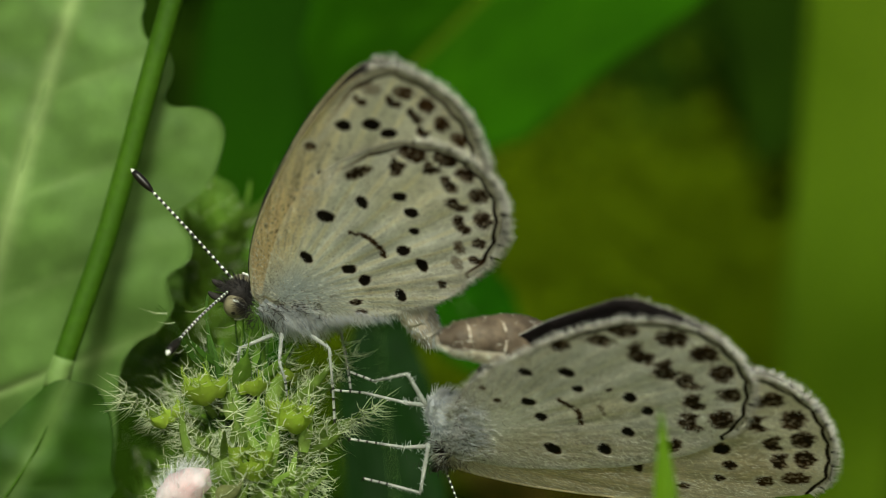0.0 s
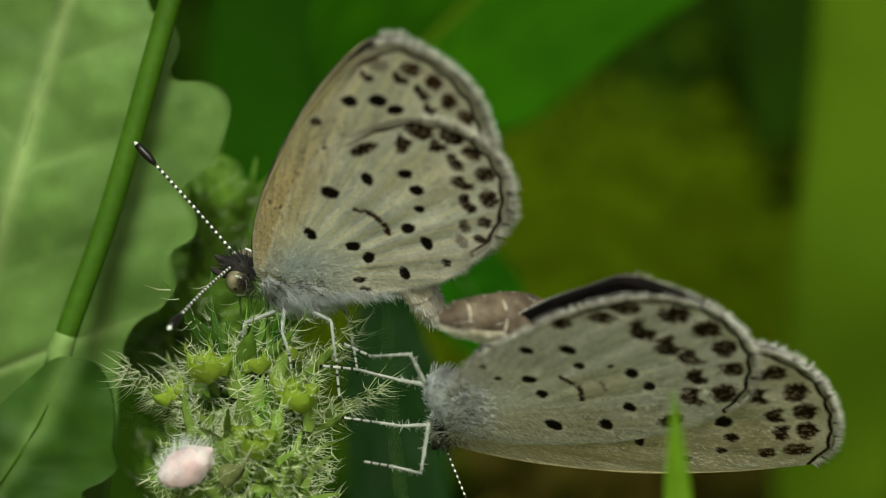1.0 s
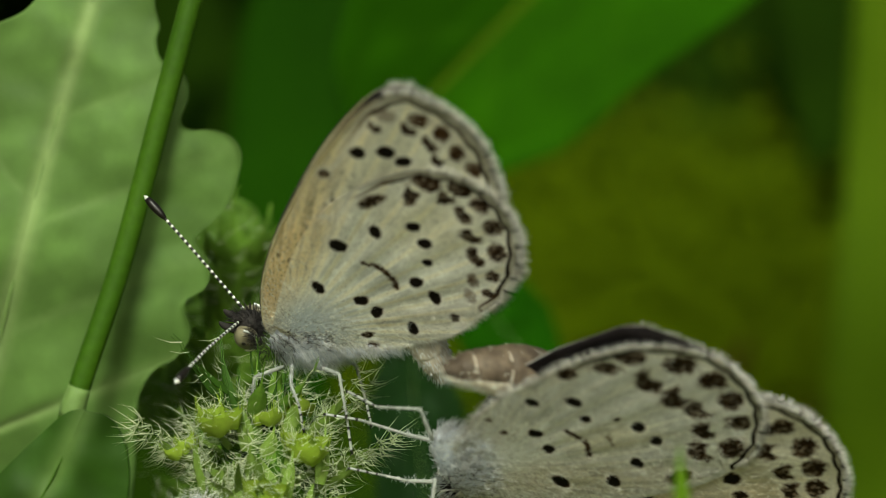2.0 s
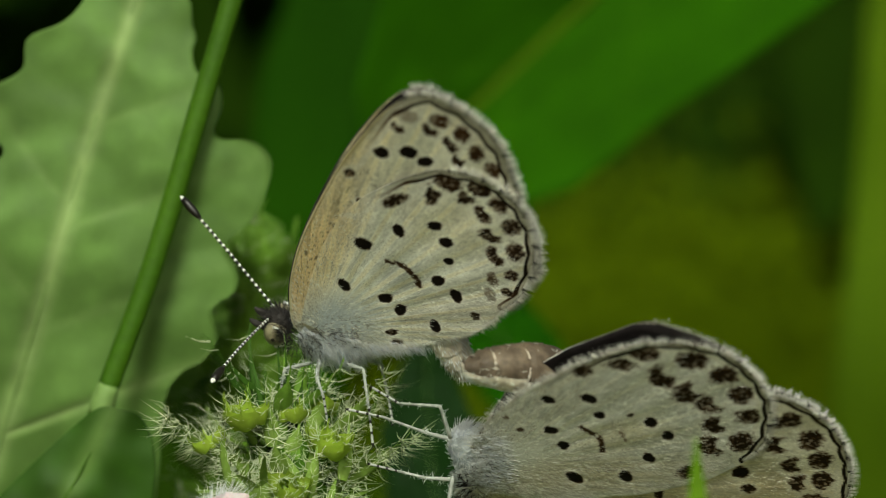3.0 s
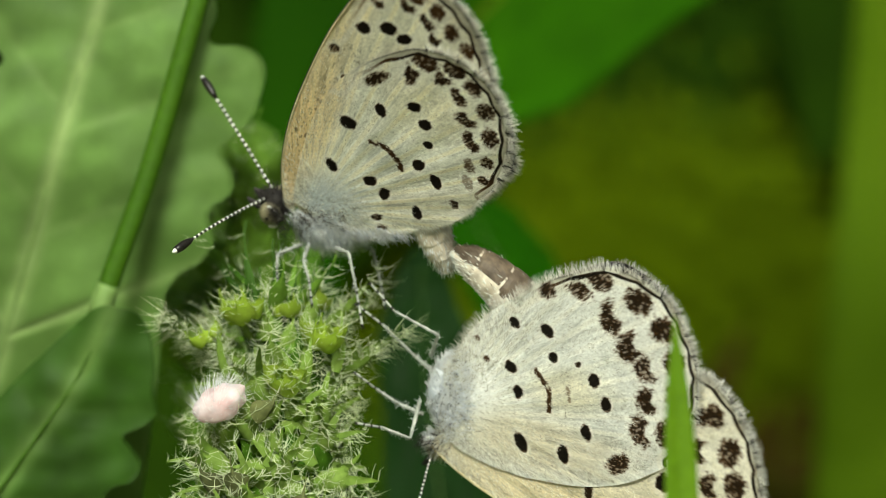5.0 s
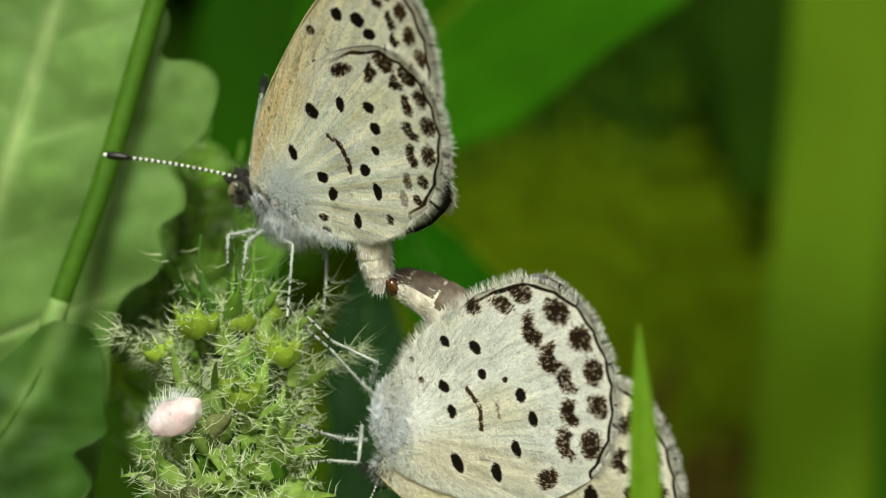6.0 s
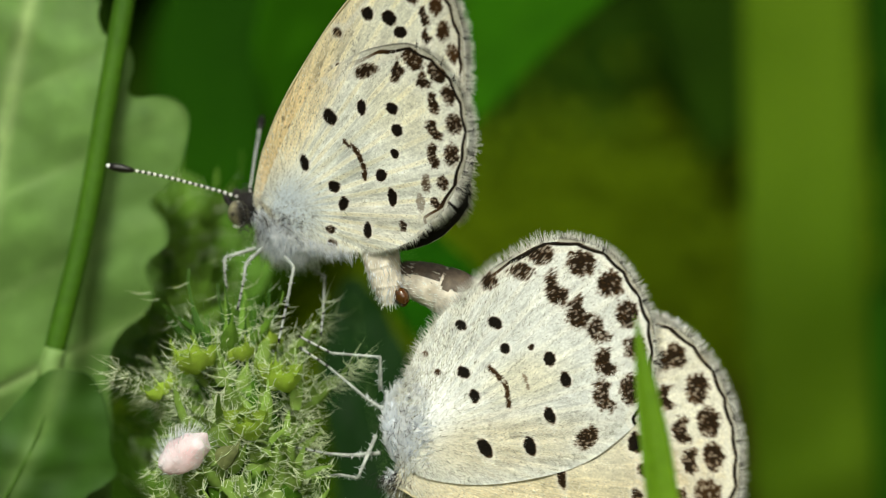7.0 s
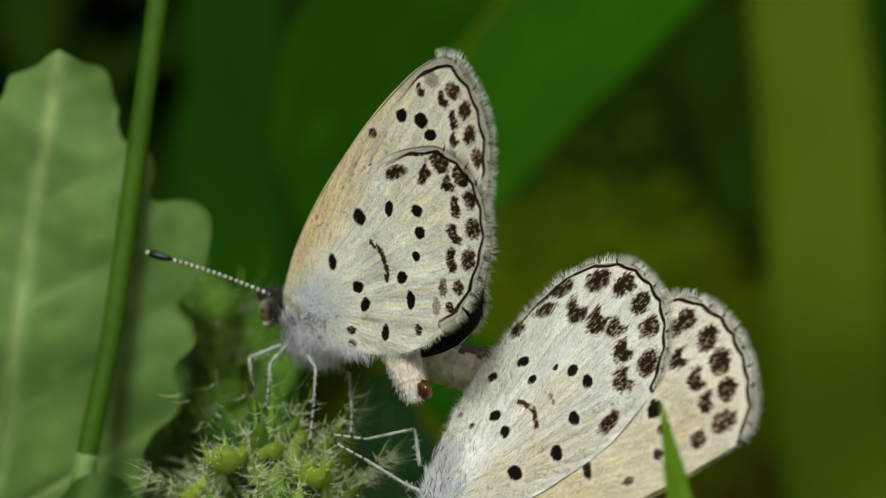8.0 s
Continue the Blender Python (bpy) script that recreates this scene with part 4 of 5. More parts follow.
def grass(name, spine, half, facing, mat, label, fold=0.35, ns=40):
    """A folded grass blade with a keel and a thin edge."""
    sp = curve(spine, ns)
    n = Vector(facing).normalized()
    verts, faces = [], []
    for i in range(ns):
        s = i / (ns - 1)
        d = (Vector(sp[min(i + 1, ns - 1)]) - Vector(sp[max(i - 1, 0)])).normalized()
        a = d.cross(n).normalized()
        h = float(np.interp(s, *half))
        up = a.cross(d)
        for v in (-1, -0.6, -0.2, 0, 0.2, 0.6, 1):
            p = Vector(sp[i]) + a * v * h + up * (abs(v) * fold * h + 0.02 * h * math.cos(v * 30))
            verts.append(p * MM + Vector((0, 0, LIFT)))
        for v in (1, 0, -1):
            p = Vector(sp[i]) + a * v * h * 0.96 + up * ((abs(v) * fold - 0.12) * h)
            verts.append(p * MM + Vector((0, 0, LIFT)))
    for i in range(ns - 1):
        for k in range(10):
            a, b = i * 10 + k, i * 10 + (k + 1) % 10
            faces.append((a, b, b + 10, a + 10))
    root = thing(name, None, label, "grass")
    part("blade", mesh_of("blade", verts, faces), mat, root)
    keel = [Vector(p) for p in sp]
    part("midrib", Geo().tube([W(*(p - n * -0.02)) for p in keel], [0.045 * float(np.interp(i / (ns - 1), *half)) * MM for i in range(ns)], 6).mesh("midrib"), mat, root)
    return root


def push(points, dy):
    """The same points further off by dy, spread as much as the distance grows."""
    return [((x * (90 + y + dy) / (90 + y)), y + dy, z * (90 + y + dy) / (90 + y)) for x, y, z in points]


def lobed_leaf(label, spine, width, normal, tone, vein_tone, rib_r=0.3, mat=None, rib_mat=None, back=0.0, **kw):
    """A leaf thing: the blade and the raised midrib."""
    spine = push(spine, back)
    root = thing("leaf", None, label, "leaf")
    part("blade", leaf_blade("blade", spine, width, normal, tone, vein_tone, **kw), mat or LEAF, root)
    n = Vector(normal).normalized() * 0.05
    pts = curve(spine, 40)[:38]
    part("midrib", Geo().tube([W(*(Vector(p) + n)) for p in pts], [rib_r * (1 - 0.75 * i / 37) * MM for i in range(38)], 8).mesh("midrib"), rib_mat or RIB, root, "pale midrib")
    return root


def margin_leaf(label, spine, right, left, y, tone, vein_tone, side_veins, wave=0.5, rib=0.45, lean=0.3, seed=0, dapple=0.18, tilt=0.0, bend=0.0, raised=True):
    """A lobed leaf seen flat-on: midrib, two scalloped margins (x, z in millimetres, base to tip), side veins that climb to the lobes."""
    N, M = 170, 26
    sp = curve(spine, 400)
    T0, V0 = np.array(srgb(*tone)[:3]), np.array(srgb(*vein_tone)[:3])
    total = np.linalg.norm(sp[-1] - sp[0])
    along = (sp[-1] - sp[0]) / total
    place = (sp - sp[0]) @ along
    sides = []
    for edge in (left, right):
        e = curve(edge, N)
        q = (e - sp[0]) @ along
        off = np.abs((e - sp[0]) @ np.array([along[1], -along[0]]))
        root = np.maximum.accumulate(np.clip(q - lean * off, 0, total))
        base = np.stack([np.interp(root, place, sp[:, 0]), np.interp(root, place, sp[:, 1])], 1)
        sides.append((e, base, root))
    verts, faces, cols = [], [], []
    for side, (e, base, root) in enumerate(sides):
        n0 = len(verts)
        for i in range(N):
            for j in range(M + 1):
                f = (j / M) ** 0.9
                p = base[i] + (e[i] - base[i]) * f
                off = np.linalg.norm(e[i] - base[i]) * f
                mid = math.exp(-(off / rib) ** 2)
                vein = 0.0
                for z0 in side_veins[side]:
                    vein = max(vein, math.exp(-((root[i] - abs(z0)) / (0.2 + 0.25 * f)) ** 2) * (0.85 - 0.6 * f) * (0.25 if z0 < 0 else 1.0))
                puff = noise.noise(Vector((p[0] * 0.22, p[1] * 0.22, seed))) * wave + noise.noise(Vector((p[0] * 0.7, p[1] * 0.7, seed + 4))) * wave * 0.25
                depth = y + puff + 0.22 * max(vein, mid) - tilt * off + bend * max(0.0, 3.0 - p[1]) ** 1.4
                far = (94 + depth) / (94 + y)
                verts.append(W(p[0] * far, depth, p[1] * far))
                tone_here = 1 + dapple * noise.noise(Vector((p[0] * 0.3, p[1] * 0.3, seed + 7))) + dapple * 0.7 * noise.noise(Vector((p[0] * 0.9, p[1] * 0.9, seed + 9)))
                c = T0 + (V0 - T0) * min(1.0, max(mid, vein) * 0.85)
                cols.append((*np.clip(c * tone_here, 0, 1), 1.0))
        w = M + 1
        q = [(n0 + i * w + j, n0 + i * w + j + 1, n0 + (i + 1) * w + j + 1, n0 + (i + 1) * w + j) for i in range(N - 1) for j in range(M)]
        faces += q if side else [tuple(reversed(f)) for f in q]
    k = len(verts)
    verts += [v + Vector((0, 0.25 * MM, 0)) for v in verts]
    faces += [tuple(q + k for q in reversed(f)) for f in faces]
    for n0 in (0, N * (M + 1)):
        rim = [n0 + i * (M + 1) + M for i in range(N)]
        faces += [(a, b, b + k, a + k) for a, b in zip(rim, rim[1:])]
    me = mesh_of("blade", verts, faces)
    at = me.color_attributes.new("tint", "FLOAT_COLOR", "POINT")
    at.data.foreach_set("color", np.array(cols + cols, np.float32).ravel())
    root = thing("leaf", None, label, "leaf")
    part("blade", me, LEAF, root)
    pts = curve(spine, 40)[:37]
    def axis(p):
        dy = 0.2 + bend * max(0.0, 3.0 - p[1]) ** 1.4
        return W(p[0] * (94 + y + dy) / (94 + y), y + dy, p[1] * (94 + y + dy) / (94 + y))
    part("midrib", Geo().tube([axis(p) for p in pts], [(0.13 if raised else 0.09) * (1 - 0.8 * i / 36) * MM for i in range(37)], 8).mesh("midrib"), RIB if raised else STALK, root, "midrib")
    return root


# pale lobed leaves beside the flower
margin_leaf("pale green lobed leaf with whitish midrib and veins",
            [(-25.5, -22), (-23.4, -13), (-21.6, -6.5), (-20.3, -1.6), (-18.6, 4.9), (-17.1, 10.1), (-16.3, 12.7), (-15.9, 14.4)],
            [(-16.5, -22), (-15.2, -14), (-14.6, -9), (-14.4, -5.6), (-13.7, -4.2), (-12.7, -3.6), (-12.0, -2.5), (-12.3, -1.2), (-11.3, -0.4), (-11.2, 0.6), (-11.8, 1.7), (-11.1, 2.4), (-10.3, 3.3),
             (-9.85, 4.6), (-9.75, 5.6), (-10.2, 6.3), (-11.0, 6.6), (-12.0, 6.6), (-12.45, 7.0), (-12.1, 8.1), (-12.3, 9.1), (-13.3, 9.7), (-13.55, 10.6), (-13.4, 11.2), (-13.6, 12.0), (-13.7, 12.9), (-14.1, 13.4), (-14.7, 13.6), (-15.3, 14.0), (-15.9, 14.4)],
            [(-32, -22), (-31, -14), (-29.5, -8), (-27.6, -3), (-26.4, 0), (-26.2, 2.4), (-24.6, 4.2), (-22.2, 5.6), (-22.9, 7.0), (-22.8, 8.6), (-21.4, 9.6), (-21.2, 11.0), (-19.6, 11.8), (-18.8, 12.6), (-18.4, 13.4), (-17.7, 13.6), (-17.0, 13.8), (-16.4, 14.2), (-15.9, 14.4)],
            13.6, (100, 132, 66), (156, 180, 116), ((15.6, -21, -26), (-10, 15.2, -20, -25, -30)), seed=1, rib=0.5, lean=0.75, dapple=0.3, wave=0.7, bend=0.10)
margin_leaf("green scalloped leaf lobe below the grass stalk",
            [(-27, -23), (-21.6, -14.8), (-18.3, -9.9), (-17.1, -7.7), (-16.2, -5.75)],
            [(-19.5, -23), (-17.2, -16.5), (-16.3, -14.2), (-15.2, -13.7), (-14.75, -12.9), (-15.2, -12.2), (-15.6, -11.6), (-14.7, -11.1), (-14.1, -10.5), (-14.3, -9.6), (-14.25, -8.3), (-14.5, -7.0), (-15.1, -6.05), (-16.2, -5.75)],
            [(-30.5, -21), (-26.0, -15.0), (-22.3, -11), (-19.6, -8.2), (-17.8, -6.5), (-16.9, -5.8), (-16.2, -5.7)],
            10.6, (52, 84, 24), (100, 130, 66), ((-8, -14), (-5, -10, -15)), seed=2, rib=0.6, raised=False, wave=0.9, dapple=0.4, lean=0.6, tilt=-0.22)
lobed_leaf("small soft green leaf behind the flower spike", [(-16.4, 26, -4.5), (-14.2, 26, -1.5), (-12.4, 26, 1.0), (-10.9, 26, 3.6)],
           ([0, 0.4, 0.75, 0.92, 1.0], [1.8, 2.8, 2.4, 1.6, 0.5]), (0.1, -1, 0.1), (104, 142, 54), (110, 148, 60), lobes=4, depth=0.2, seed=3, vein_count=3, rib_r=0.05, back=2.0)
lobed_leaf("soft green leaf tip in the shade behind the head", [(-12.5, 28, -8), (-11, 28, -4.5), (-9.2, 28, -1), (-7.6, 28, 2.4)],
           ([0, 0.4, 0.75, 0.92, 1.0], [1.8, 2.4, 2.0, 1.2, 0.4]), (0.2, -1, 0.2), (92, 132, 42), (96, 136, 46), lobes=4, depth=0.2, seed=4, vein_count=3, rib_r=0.05, back=2.0)

lobed_leaf("soft green leaf low behind the flower spike", [(-16.2, 28, -7.5), (-14.4, 28, -4.8), (-12.8, 28, -1.6), (-11.4, 28, 1.4)],
           ([0, 0.4, 0.75, 0.92, 1.0], [2.2, 3.1, 2.6, 1.6, 0.5]), (0.1, -1, 0.3), (116, 154, 64), (120, 158, 70), lobes=5, depth=0.14, seed=8, vein_count=3, rib_r=0.05, back=2.0)
# added leaf whose near-black green stands for the shade beside the spike
lobed_leaf("deep green leaf added beside the flower spike, shade in its colour", [(1.5, 44, -42), (-1.0, 44, -24), (-2.9, 44, -10), (-3.4, 44, -2.4)],
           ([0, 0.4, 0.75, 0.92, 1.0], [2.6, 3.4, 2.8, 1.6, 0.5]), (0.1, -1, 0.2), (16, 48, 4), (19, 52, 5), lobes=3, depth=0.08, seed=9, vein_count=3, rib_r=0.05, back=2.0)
# round stalk in front of the leaf
stalk = thing("grass_stalk", None, "thin straight dark green grass stalk before the leaf", "grass stalk")
line = [W(*p) for p in curve([(-23.8, 12.6, -30), (-19.2, 12.0, -13), (-16.65, 11.6, -5.0), (-14.75, 11.6, 0.7), (-12.8, 11.6, 8.0), (-10.9, 11.6, 15.2), (-7.6, 11.8, 28)], 60)]
part("culm", Geo().tube(line, [0.5 * MM] * 60, 14).mesh("culm"), STALK, stalk)
part("node", Geo().tube([line[18].lerp(line[20], i / 6) for i in range(7)], [x * MM for x in (0.5, 0.54, 0.57, 0.56, 0.54, 0.52, 0.5)], 14).mesh("node"), RIB, stalk, "pale swollen node")

# grass tip close to the viewer
grass("grass_plant", [(9.2, -12, -60), (8.3, -12, -20), (7.98, -12, -11), (7.82, -12, -8), (7.7, -12, -5.3)],
      ([0, 0.25, 0.5, 0.75, 1.0], [0.8, 0.7, 0.6, 0.42, 0.03]), (0.2, -1, 0.1), BLADE, "bright green grass tip in front of the lower butterfly")

# flower spike
def bract_mesh(seed, length, width, fold, hairs):
    """A pointed, folded green scale with long pale cilia."""
    rng = random.Random(seed)
    g = Geo()
    ns = 9
    rows = []
    for i in range(ns):
        s = i / (ns - 1)
        w = width * (math.sin(min(1, s * 1.25 + 0.18) * math.pi) ** 0.8 if s < 0.95 else 0.02)
        w = max(w * (1 - s ** 3), 0.02)
        z = length * s
        b = 0.35 * length * s * s * rng.uniform(0.8, 1.2)
        rows.append([Vector((-w, b + fold * w, z)), Vector((-w * 0.5, b + fold * w * 0.3, z)), Vector((0, b, z)), Vector((w * 0.5, b + fold * w * 0.3, z)), Vector((w, b + fold * w, z))])
    verts = [q * MM for r in rows for q in r] + [(q + Vector((0, -0.12, 0))) * MM for r in rows for q in r]
    k = ns * 5
    faces = [(i * 5 + j, i * 5 + j + 1, i * 5 + j + 6, i * 5 + j + 5) for i in range(ns - 1) for j in range(4)]
    faces += [tuple(q + k for q in reversed(f)) for f in faces]
    g.add(verts, faces, 0)
    for i in range(hairs):
        s = rng.uniform(0.08, 1.0)
        r = rows[min(ns - 1, int(s * (ns - 1)))]
        e = rng.choice((0, 0, 4, 4, 2))
        d = Vector(((-1, 0, 0, 0, 1)[e] + rng.uniform(-0.4, 0.4), rng.uniform(-0.9, 0.5), rng.uniform(0.2, 1.0)))
        ln = rng.uniform(0.5, 1.3)
        g.hair(r[e] * MM, (r[e] + d.normalized() * ln) * MM, 0.019 * MM, 1, bend=Vector((rng.uniform(-0.12, 0.12), rng.uniform(-0.12, 0.12), -0.14)) * ln * MM)
    return g.mesh("bract")


def calyx_mesh(seed):
    """A flower's green cup with five narrow spreading teeth, fringed with long pale cilia."""
    rng = random.Random(seed)
    g = Geo()
    g.tube([Vector((0, 0, z)) * MM for z in (-0.5, 0.0, 0.5, 0.9, 1.1)], [r * MM for r in (0.2, 0.48, 0.56, 0.5, 0.42)], 9, cap=False)
    for k in range(5):
        a = radians(72 * k + rng.uniform(-14, 14))
        o, t = Vector((math.cos(a), math.sin(a), 0)), Vector((-math.sin(a), math.cos(a), 0))
        ln, out = rng.uniform(1.0, 1.7), rng.uniform(0.5, 1.1)
        mid = [o * (0.42 + out * ln * q) + Vector((0, 0, 0.95 + ln * (q - 0.35 * q * q))) for q in (0, 0.3, 0.6, 0.85, 1.0)]
        wide = (0.22, 0.16, 0.10, 0.05, 0.01)
        verts = [p * MM for m, w in zip(mid, wide) for p in (m - t * w, m - o * 0.05, m + t * w)]
        quads = [(i * 3 + j, i * 3 + j + 1, i * 3 + j + 4, i * 3 + j + 3) for i in range(4) for j in range(2)]
        back = [v - Vector((0, 0, 0.05 * MM)) + o * 0.04 * MM for v in verts]
        g.add(verts + back, quads + [tuple(q + 15 for q in reversed(f)) for f in quads])
        for h in range(12):
            q = rng.uniform(0, 1.0) * 3.99
            i, f = int(q), q % 1
            side = rng.choice((-1, 1))
            p = mid[i].lerp(mid[i + 1], f) + t * side * (wide[i] + (wide[i + 1] - wide[i]) * f)
            d = t * side * rng.uniform(0.4, 1.0) + o * rng.uniform(0.0, 0.8) + Vector((0, 0, rng.uniform(-0.2, 0.7)))
            n = rng.uniform(0.35, 0.85)
            g.hair(p * MM, (p + d.normalized() * n) * MM, 0.019 * MM, 1, bend=Vector((rng.uniform(-0.1, 0.1), rng.uniform(-0.1, 0.1), -0.1)) * n * MM)
    return g.mesh("calyx")


spike = thing("flower_spike", Matrix.Translation(W(-8.0, 4.0, -13.6)) @ pose(0, 0, 0, -22, 0, 0) @ Matrix.Scale(1.022, 4), "green hairy flower spike with spiny bracts and buds", "flower spike")
stem = Geo().tube([Vector(q) * MM for q in curve([(-0.4, 0.5, -40), (0, 0.2, -14), (0, 0, 0), (0.3, 0, 8.5)], 24)], [1.1 * MM] * 18 + [x * MM for x in (1.0, 0.9, 0.8, 0.7, 0.5, 0.2)], 12)
part("stem", stem.mesh("stem"), STALK, spike, "square green stem")
core = Geo()
for i, (z, r) in enumerate(((-7, 2.0), (-4, 2.1), (-1, 2.1), (1.5, 2.0), (4, 1.8), (6.0, 1.4), (7.2, 0.9))):
    core.blob(Vector((0.1 * i, 0, z)) * MM, [Vector((r, 0, 0)) * MM, Vector((0, r, 0)) * MM, Vector((0, 0, 2.0)) * MM], 18, 10, wobble=0.35)
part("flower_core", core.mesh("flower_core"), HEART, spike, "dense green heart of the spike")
rng = random.Random(5)


def coated(me, mat):
    me.materials.append(mat), me.materials.append(CILIA)
    return me


KINDS = [coated(bract_mesh(*q), BRACT) for q in ((1, 2.4, 0.36, 0.5, 36), (2, 2.1, 0.4, 0.6, 32), (3, 2.9, 0.3, 0.4, 40), (5, 2.3, 0.32, 0.3, 32))]
PLAIN = [coated(bract_mesh(*q), BARE) for q in ((31, 2.6, 0.36, 0.5, 8), (32, 2.2, 0.42, 0.6, 8), (33, 3.0, 0.30, 0.4, 9), (34, 3.4, 0.26, 0.5, 8))]
SEP = coated(bract_mesh(9, 1.9, 0.6, 0.9, 22), SEPAL)
CUPS = [coated(calyx_mesh(s), BRACT) for s in (71, 72, 73, 74, 75)]
FEATHER = coated(bract_mesh(61, 3.4, 0.34, 0.4, 56), BRACT)
YOUNG = [coated(bract_mesh(s, 1.3, 0.62, 0.6, 5), CALYX) for s in (51, 52)]


def set_bract(me, z, az, lean, reach, twist, name="bract", grow=1.0, host=None):
    """A scale on the spike: height, compass angle (0 to the viewer), lean from upright."""
    o = pose(0, 0, z * MM, 0, 0, az) @ pose(0, -reach * MM, 0, lean, 0, twist) @ Matrix.Diagonal((grow, grow, grow, 1))
    ob = new(name, me)
    ob.parent = host or spike
    ob.matrix_basis = o
    return ob


# whorls of flowers, each a spiny calyx, with bracts between them
for ring in range(15):
    z = -12 + ring * 1.15
    n = 13 if z < 3 else 9
    for k in range(n):
        az = k * 360 / n + ring * 17 + rng.uniform(-9, 9)
        if math.cos(radians(az)) < -0.5:
            continue
        slim = 1 - 0.07 * max(0, z - 1.5)
        set_bract(rng.choice(CUPS), z + rng.uniform(-0.5, 0.5), az, 68 + rng.uniform(-20, 16) - max(0, z) * 4, (2.2 + rng.uniform(-0.25, 0.25)) * slim, rng.uniform(-180, 180), "calyx", rng.uniform(0.8, 1.05))
    for k in range(n):
        az = k * 360 / n + ring * 29 + rng.uniform(-14, 14)
        if math.cos(radians(az)) < -0.6 or z > 4.4 or k % 2:
            continue
        set_bract(rng.choice(KINDS), z + rng.uniform(-0.6, 0.6), az, 52 + rng.uniform(-24, 22), 2.0 + rng.uniform(-0.3, 0.3), rng.uniform(-60, 60), grow=rng.uniform(0.65, 0.95))
for k in range(16):
    set_bract(SEP, rng.uniform(-9, 3), rng.uniform(-90, 90), rng.uniform(40, 80), 3.0, rng.uniform(-60, 60), "sepal", 0.9)
# the open top: a loose rosette of long narrow bracts round the young buds
for k in range(46):
    az = k * 137.5 + rng.uniform(-14, 14)
    lean = rng.uniform(22, 86)
    set_bract(rng.choice(PLAIN if rng.random() < 0.7 else KINDS), rng.uniform(4.6, 8.2), az, lean, rng.uniform(0.6, 1.7), rng.uniform(-40, 40), grow=rng.uniform(0.8, 1.25))
for z, az, lean in ((6.6, -82, 78), (5.9, -70, 84), (6.2, -96, 88), (5.6, 80, 82), (5.0, 88, 74), (6.1, 96, 86), (7.0, 60, 60), (6.9, -110, 66), (7.4, 115, 60)):
    set_bract(FEATHER, z, az, lean, 2.0, rng.uniform(-30, 30), "bract", 1.15)
DARK = [coated(bract_mesh(*q), DARK_GREEN) for q in ((41, 3.3, 0.20, 0.8, 6), (42, 2.8, 0.22, 0.7, 5), (43, 3.6, 0.18, 0.8, 8))]
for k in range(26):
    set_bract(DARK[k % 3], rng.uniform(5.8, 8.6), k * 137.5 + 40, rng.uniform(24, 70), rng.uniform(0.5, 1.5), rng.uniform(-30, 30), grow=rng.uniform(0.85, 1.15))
# upright hairy bracts before the top
for z, az, lean, grow in ((4.4, -46, 24, 0.95), (3.9, 24, 30, 0.8), (5.0, 58, 20, 0.9)):
    set_bract(FEATHER, z, az, lean, 2.9, rng.uniform(-30, 30), "bract", grow)
# yellow-green young buds: small scales closed over one another
for (x, y, z, s, rx, rz) in ((1.9, -2.3, 5.9, 1.0, 40, 10), (-1.5, -2.2, 7.0, 1.05, 35, -20), (0.5, -2.9, 3.9, 0.8, 60, 0), (0.2, -1.3, 7.6, 0.8, 25, 0), (-2.9, -1.2, 6.4, 0.7, 40, -60), (1.2, -0.4, 8.2, 0.8, 10, 0)):
    for k in range(9):
        ob = new("bud_scale", YOUNG[k % 2])
        ob.parent = spike
        ob.matrix_basis = pose(x * MM, y * MM, z * MM, rx, 0, rz) @ pose(0, 0, 0, 0, 0, k * 137.5) @ pose(0, -(0.30 + 0.05 * k) * MM, 0, 6 + 5 * k, 0, 0) @ Matrix.Scale(s * (0.8 + 0.03 * k), 4)
# loose cilia that stand out all over the flowers
g = Geo()
for i in range(420):
    a, z = radians(rng.uniform(-115, 115)), rng.uniform(-10, 5.5)
    o = Vector((math.sin(a), -math.cos(a), 0))
    p = o * rng.uniform(2.7, 3.9) * (1 - 0.05 * max(0, z - 3)) + Vector((0, 0, z))
    d = (o + Vector((rng.gauss(0, 0.7), rng.gauss(0, 0.5), rng.gauss(0.25, 0.6)))).normalized()
    ln = rng.uniform(0.4, 1.0)
    g.hair(p * MM, (p + d * ln) * MM, 0.019 * MM, bend=Vector((rng.uniform(-0.15, 0.15), rng.uniform(-0.15, 0.15), -0.14)) * ln * MM)
part("cilia", g.mesh("cilia"), CILIA, spike, "long pale curved hairs")
FARB = [coated(bract_mesh(*q), BARE) for q in ((81, 2.6, 0.62, 0.5, 3), (82, 2.2, 0.7, 0.6, 2), (83, 3.0, 0.5, 0.4, 3))]
# a second, younger spike close behind the first
shoot = thing("flower_spike", Matrix.Translation(W(-12.2, 23.0, -8.4)) @ pose(0, 0, 0, -6, 8, 0), "soft green young flower spike behind the hairy one", "flower spike")
part("stem", Geo().tube([Vector(q) * MM for q in curve([(-1.5, 0, -40), (-0.5, 0, -14), (0, 0, 0), (0.2, 0, 10)], 16)], [0.6 * MM] * 14 + [0.4 * MM, 0.1 * MM], 10).mesh("stem"), STALK, shoot)
for k in range(130):
    z = -6 + 15.5 * (k / 130) + rng.uniform(-0.4, 0.4)
    set_bract(rng.choice(FARB), z, k * 137.5, rng.uniform(34, 78), rng.uniform(0.3, 0.9) * (1.3 - 0.05 * max(0, z)), rng.uniform(-40, 40), grow=rng.uniform(0.9, 1.5), host=shoot)
